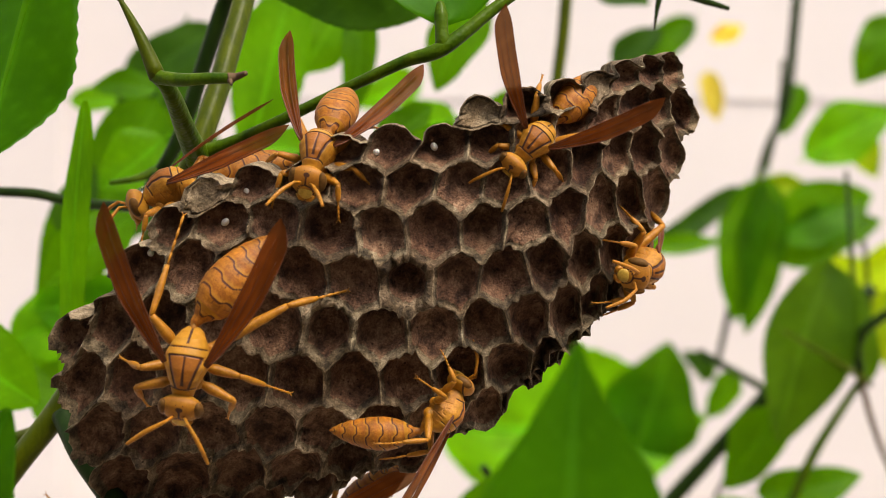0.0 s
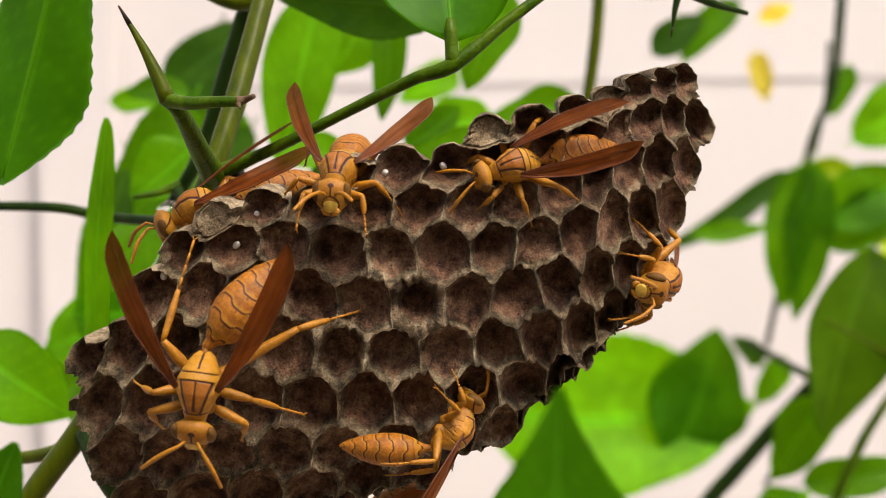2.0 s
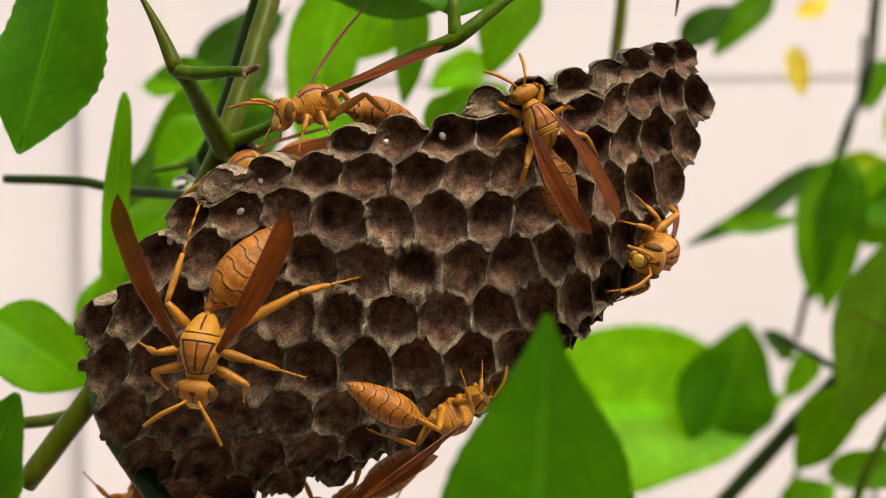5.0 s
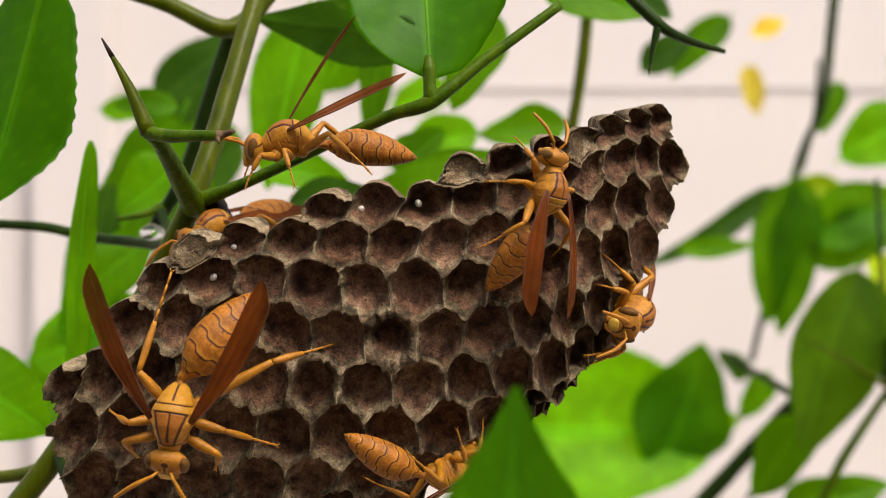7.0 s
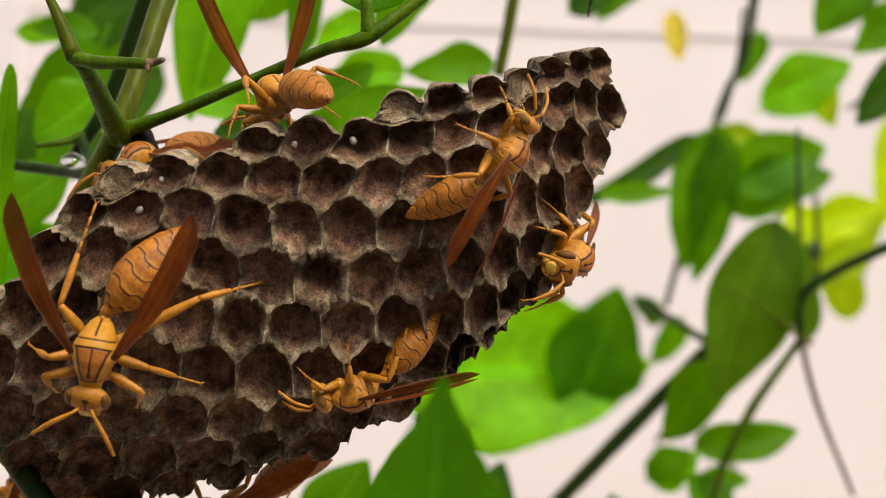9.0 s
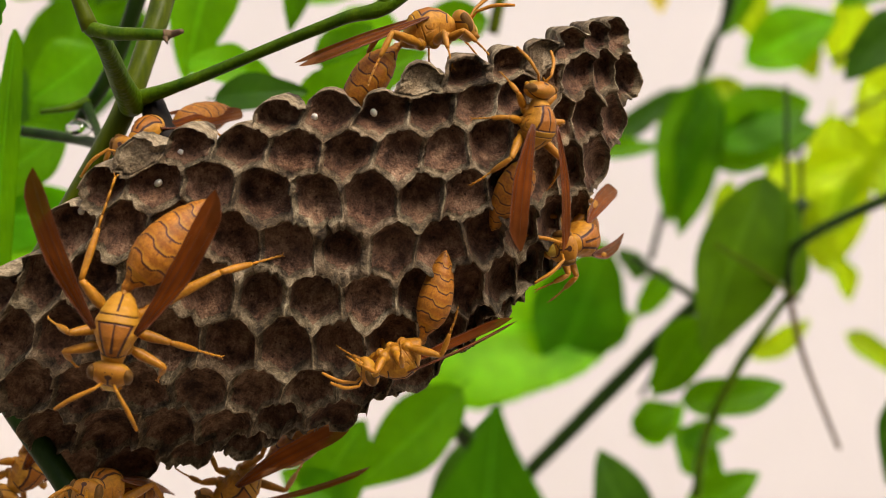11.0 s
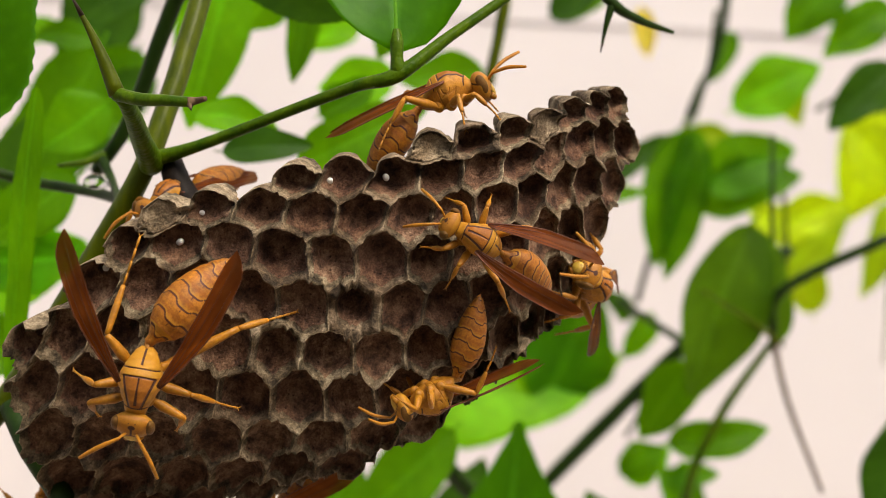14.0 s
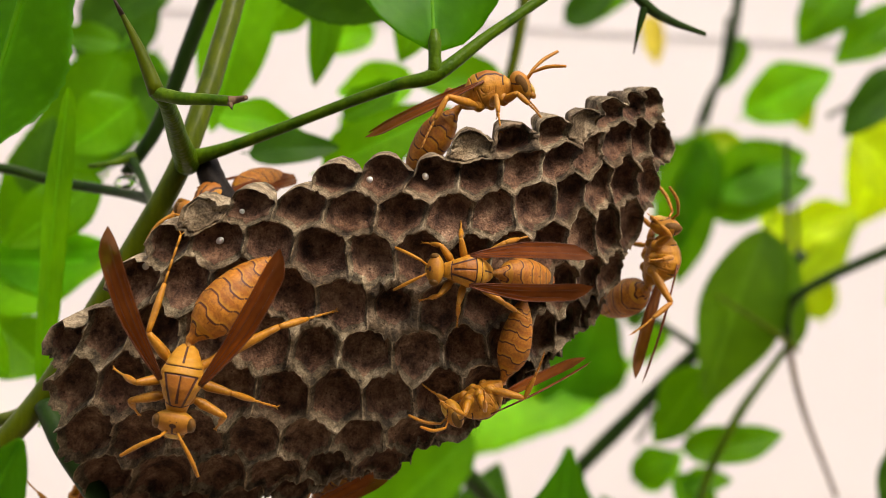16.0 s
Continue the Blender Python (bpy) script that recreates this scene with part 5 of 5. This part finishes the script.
# ---- moving things ----
def motions():
    walk(wasp_rim, [
        (0.0, pose(-0.01660, -0.00300, 1.30483, -17.9, 50.7, -111.1)),
        (0.5, pose(-0.01671, -0.00300, 1.30484, -14.9, 50.4, -110.4)),
        (1.0, pose(-0.01640, -0.00300, 1.30425, -15.2, 50.0, -110.1)),
        (1.5, pose(-0.01609, -0.00300, 1.30407, -11.8, 50.4, -105.1)),
        (2.0, pose(-0.01517, -0.00400, 1.30485, -5.3, 34.2, -97.6)),
        (2.5, pose(-0.01458, -0.00300, 1.30571, -4.5, 30.2, -96.6)),
        (3.0, pose(-0.01393, -0.00200, 1.30784, -4.5, 30.3, -96.2)),
        (3.5, pose(-0.01421, -0.00100, 1.30953, -2.8, 30.5, -92.1)),
        (3.7, pose(-0.01558, -0.00100, 1.31004, -2.3, 23.9, -91.3)),
        (4.8, pose(-0.01888, 0.00300, 1.30984, -9.0, 11.9, -137.5)),
        (5.8, pose(-0.01942, 0.00400, 1.31265, -13.7, 32.0, -172.3)),
        (6.0, pose(-0.01935, 0.00400, 1.31272, -13.9, 30.0, -172.7)),
        (6.5, pose(-0.01915, 0.00400, 1.31305, -13.7, 20.7, -173.5)),
        (7.0, pose(-0.01913, 0.00400, 1.31361, -13.6, 11.7, -174.1)),
        (7.5, pose(-0.01895, 0.00400, 1.31331, -13.3, 24.4, -174.9)),
        (8.0, pose(-0.01874, 0.00400, 1.31323, -13.1, 35.0, -174.1)),
        (8.5, pose(-0.01332, 0.00500, 1.31271, 4.0, 48.1, 142.3)),
        (9.0, pose(-0.01293, 0.00600, 1.31080, -13.0, 30.2, 109.8)),
        (9.2, pose(-0.01250, 0.00600, 1.31040, -13.5, 23.8, 98.6)),
        (10.2, pose(-0.00392, 0.00800, 1.31369, -1.3, 3.2, 74.3)),
        (11.3, pose(0.00437, 0.00400, 1.31612, 7.7, -13.5, -7.3)),
        (11.5, pose(0.00425, 0.00400, 1.31598, 7.9, -13.7, -8.1)),
        (12.0, pose(0.00417, 0.00400, 1.31561, 7.3, -13.9, -8.2)),
        (12.5, pose(0.00428, 0.00400, 1.31592, 7.7, -13.8, -8.1)),
        (13.0, pose(0.00460, 0.00400, 1.31655, 8.6, -14.0, -8.0)),
        (13.5, pose(0.00448, 0.00400, 1.31671, 8.9, -14.1, -7.4)),
        (14.0, pose(0.00463, 0.00400, 1.31669, 9.1, -14.2, -7.5)),
        (14.5, pose(0.00460, 0.00400, 1.31643, 8.9, -14.2, -7.7)),
        (15.0, pose(0.00477, 0.00400, 1.31634, 9.2, -14.4, -8.5)),
        (15.5, pose(0.00474, 0.00400, 1.31662, 9.6, -14.5, -8.7)),
        (16.0, pose(0.00480, 0.00400, 1.31675, 9.4, -14.3, -7.6))])
    flap(wasp_rim, [(0.0, 27, 3, 20, 6), (3.7, 27, 4, 22, 8), (5.8, 16, 16, 14, 44), (8.0, 16, 16, 14, 44), (9.0, 30, 40, 30, 45), (9.6, 26, 34, 26, 34), (11.3, 2, -14, 0, -14), (16.0, 2, -14, 0, -14)])
    walk(wasp_walking, [
        (0.0, pose(0.00898, -0.00300, 1.30603, -75.5, 46.3, -166.2)),
        (0.5, pose(0.00905, -0.00300, 1.30599, -75.5, 44.6, -165.8)),
        (1.0, pose(0.00768, -0.00300, 1.30545, -78.4, 33.6, -170.5)),
        (1.5, pose(0.00666, -0.00400, 1.30562, -72.4, 16.9, -174.4)),
        (2.0, pose(0.00532, -0.00400, 1.30527, -72.4, 16.4, -173.8)),
        (2.5, pose(0.00501, -0.00400, 1.30503, -72.5, 11.8, -173.4)),
        (3.0, pose(0.00489, -0.00500, 1.30427, -76.1, -0.9, -173.2)),
        (3.5, pose(0.00468, -0.00500, 1.30385, -76.4, -3.8, -172.5)),
        (3.7, pose(0.00458, -0.00500, 1.30366, -76.8, -6.6, -172.0)),
        (4.8, pose(0.00823, -0.00400, 1.30614, -74.4, -53.6, -177.9)),
        (5.8, pose(0.01036, -0.00400, 1.30849, -8.4, -83.8, 117.7)),
        (6.0, pose(0.01128, -0.00700, 1.30823, 23.9, -84.6, 87.7)),
        (6.5, pose(0.01229, -0.00700, 1.30722, 78.3, -82.0, 44.6)),
        (7.0, pose(0.01251, -0.00700, 1.30675, 130.7, -83.0, -0.0)),
        (7.5, pose(0.01298, -0.00700, 1.30633, 128.8, -78.7, 0.9)),
        (8.0, pose(0.01379, -0.00700, 1.30678, 129.8, -76.1, 2.2)),
        (8.5, pose(0.01390, -0.00700, 1.30557, 132.5, -70.7, 2.8)),
        (9.0, pose(0.01498, -0.00700, 1.30443, 149.8, -61.4, -5.1)),
        (9.2, pose(0.01479, -0.00700, 1.30450, 149.2, -61.4, -4.5)),
        (11.3, pose(0.01613, -0.00400, 1.30471, -42.8, -83.6, 159.7)),
        (12.0, pose(0.01115, -0.00700, 1.30398, -58.1, -61.0, 164.6)),
        (12.5, pose(0.01088, -0.00700, 1.30197, -72.4, -40.7, 177.6)),
        (13.0, pose(0.01075, -0.00700, 1.30114, -73.4, -36.6, 178.8)),
        (13.5, pose(0.00967, -0.00700, 1.30002, -75.0, -32.4, 179.6)),
        (14.0, pose(0.00822, -0.00700, 1.29861, -78.5, -24.9, 179.6)),
        (14.5, pose(0.00643, -0.00700, 1.29763, -81.0, -14.2, 179.6)),
        (15.0, pose(0.00486, -0.00700, 1.29676, -81.1, -9.3, 179.0)),
        (15.5, pose(0.00326, -0.00700, 1.29564, -81.4, -4.3, 179.0)),
        (16.0, pose(0.00224, -0.00700, 1.29441, -81.4, -0.6, -179.6))])
    flap(wasp_walking, [(0.0, 28, 22, 55, 22), (1.0, 25, 20, 45, 20), (1.5, 14, 12, 10, 14), (2.5, 0, 7, 0, 7), (3.5, -4, 6, -2, 6), (4.8, 0, 6, 0, 6), (9.2, 6, 4, 3, 6), (11.3, 6, 4, 4, 6), (12.5, 9, 6, 8, 6), (14.5, 2, 6, 6, 8), (16.0, -1, 7, 1, 8)])
    walk(wasp_edge, [
        (0.0, pose(0.02400, 0.00900, 1.29136, -102.1, 15.3, -113.5)),
        (3.5, pose(0.02424, 0.00900, 1.29129, -102.6, 14.3, -109.7)),
        (7.0, pose(0.02447, 0.00900, 1.29175, -101.6, 14.5, -111.3)),
        (9.0, pose(0.02524, 0.00900, 1.29191, -99.0, 12.9, -114.1)),
        (11.3, pose(0.02399, 0.01200, 1.29010, -78.8, 8.7, -126.0)),
        (12.5, pose(0.02332, 0.01200, 1.28945, -72.3, -5.9, -142.9)),
        (13.5, pose(0.02584, 0.01200, 1.29069, -102.7, -27.7, -122.1)),
        (14.0, pose(0.02627, 0.01200, 1.29208, -104.1, -24.0, -111.5)),
        (14.5, pose(0.02628, 0.01200, 1.29269, -104.1, -24.0, -111.5)),
        (15.0, pose(0.02750, 0.01300, 1.29340, -101.5, -72.3, -100.0)),
        (15.5, pose(0.02962, 0.01300, 1.29263, -92.2, -45.0, -74.0)),
        (16.0, pose(0.03106, 0.01400, 1.29560, -129.8, -81.6, -42.9))])
    flap(wasp_edge, [(0.0, 0, -12, 0, -12), (11.3, 4, -10, 4, -10), (12.5, 16, 4, 16, 4), (14.0, 10, -8, 10, -8), (14.5, 6, -12, 6, -12), (15.5, 0, -12, 0, -12), (16.0, -2, -6, -2, -6)])
    walk(wasp_below, [
        (0.0, pose(-0.00152, 0.00100, 1.27381, 150.5, -53.3, 20.3)),
        (1.5, pose(-0.00162, 0.00100, 1.27329, 149.4, -52.6, 22.8)),
        (2.5, pose(-0.00239, 0.00100, 1.27471, 151.2, -47.3, 26.8)),
        (3.5, pose(-0.00250, 0.00100, 1.27376, 153.8, -39.9, 29.0)),
        (5.8, pose(-0.00100, 0.00100, 1.27074, 157.0, -20.3, 36.9)),
        (6.5, pose(0.00003, 0.00100, 1.27092, 157.0, -20.4, 35.8)),
        (7.0, pose(0.00082, 0.00100, 1.27268, 157.1, -18.1, 35.2)),
        (7.5, pose(0.00138, 0.00100, 1.27251, 155.9, -20.8, 48.3)),
        (8.0, pose(-0.00222, 0.00100, 1.27401, 163.3, -18.3, 85.9)),
        (8.5, pose(-0.00228, 0.00000, 1.27509, -163.7, 20.8, 164.9)),
        (9.2, pose(-0.00144, 0.00000, 1.27561, -157.8, 13.4, -176.7)),
        (11.5, pose(0.00203, -0.00100, 1.27661, 173.0, 26.8, -170.3)),
        (12.5, pose(0.00410, -0.00100, 1.27725, 173.0, 27.6, -170.3)),
        (13.5, pose(0.00409, -0.00100, 1.27807, 172.9, 23.3, -170.6)),
        (15.0, pose(0.00379, -0.00100, 1.27851, 172.9, 24.1, -170.5)),
        (16.0, pose(0.00543, -0.00100, 1.27779, 173.0, 26.5, -170.3))])
    flap(wasp_below, [(0.0, 5, 4, 5, 4), (8.0, 5, 4, 5, 4), (9.2, -3, 0, -3, 0), (16.0, -3, 0, -3, 0)])
    droop(wasp_below, [(0.0, 0, 50), (8.0, 0, 40), (9.2, 0, 28), (11.3, 0, 46), (16.0, 0, 46)])
    walk(wasp_behind, [
        (0.0, pose(-0.03576, 0.01000, 1.30137, -23.7, 23.8, -176.2)),
        (1.5, pose(-0.03555, 0.01100, 1.30118, -22.8, 23.3, -174.1)),
        (3.5, pose(-0.02891, 0.01500, 1.30309, -23.0, 25.5, -171.9)),
        (5.8, pose(-0.03087, 0.02000, 1.30281, -10.0, 21.5, -129.3)),
        (7.0, pose(-0.03087, 0.02000, 1.30281, -10.0, 21.5, -129.3)),
        (12.5, pose(-0.03125, 0.02000, 1.30158, -9.3, 24.4, -127.8)),
        (14.5, pose(-0.03078, 0.02000, 1.30123, -9.5, 23.7, -128.1)),
        (16.0, pose(-0.03018, 0.02000, 1.30104, -9.5, 23.8, -128.1))])
    flap(wasp_behind, [(0.0, 14, 6, 14, 6), (3.7, 14, 6, 14, 6), (5.8, -2, -15, -2, -15), (16.0, -2, -15, -2, -15)])
    stride(wasp_rim, [(0.2, 5.6), (8.0, 11.2)])
    stride(wasp_walking, [(0.3, 3.6), (3.8, 7.4), (7.8, 11.2), (11.5, 15.6)])
    stride(wasp_below, [(2.0, 9.0), (9.4, 12.0)])
    stride(wasp_edge, [(11.5, 15.8)])
    droop(wasp_walking, [(0.0, 0, 12), (3.7, 0, 12), (5.8, -14, 18), (9.2, -9, 24), (11.3, -4, 20), (12.5, 0, 30), (16.0, 0, 30)])
    droop(wasp_edge, [(0.0, 0, 18), (14.5, 0, 22), (15.4, 40, 14), (16.0, 62, 4)])
    droop(wasp_rim, [(0.0, 0, 10), (4.6, 0, 10), (5.8, 0, 30), (6.1, 0, 28), (7.0, 0, 12), (8.0, 0, 16), (8.6, 0, 34), (9.2, 0, 30), (11.3, 0, 36), (16.0, 0, 36)])
    walk(branch, [(0.0, pose(0.13, 0, 0.02)), (9.2, pose(0.11, 0, 0.01)), (11.3, pose(0.004, 0, 0.004)), (11.6, pose(0, 0, 0)), (12.0, pose(0.014, 0, 0.006)),
                  (12.3, pose(0.034, 0, 0.014)), (12.6, pose(0.055, 0, 0.02)), (13.2, pose(0.085, 0, 0.02)), (16.0, pose(0.11, 0, 0.02))])
    walk(shoot, [
        (0.0, pose(-0.00043, 0, -0.00104)),
        (0.5, pose(-0.00024, 0, -0.00066)),
        (1.5, pose(-0.00073, 0, -0.00132)),
        (2.5, pose(-0.00055, 0, -0.00102)),
        (3.5, pose(-0.00013, 0, -0.00022)),
        (5.8, pose(0.00111, 0, 0.00195)),
        (6.4, pose(0.00025, 0, 0.00332)),
        (7.0, pose(-0.00072, 0, 0.00315)),
        (7.6, pose(-0.00351, 0, 0.00168)),
        (8.5, pose(-0.00233, 0, 0.00025)),
        (9.2, pose(-0.00172, 0, -0.00039)),
        (11.5, pose(-0.00133, 0, -0.00337)),
        (12.0, pose(-0.00095, 0, -0.00263)),
        (12.5, pose(-0.00100, 0, -0.00146)),
        (13.0, pose(-0.00113, 0, 0.00074)),
        (13.5, pose(-0.00061, 0, -0.00029)),
        (14.0, pose(-0.00097, 0, 0.00040)),
        (14.5, pose(-0.00128, 0, -0.00129)),
        (15.0, pose(-0.00214, 0, -0.00044)),
        (15.5, pose(-0.00301, 0, -0.00245)),
        (16.0, pose(-0.00157, 0, -0.00217))])


motions()
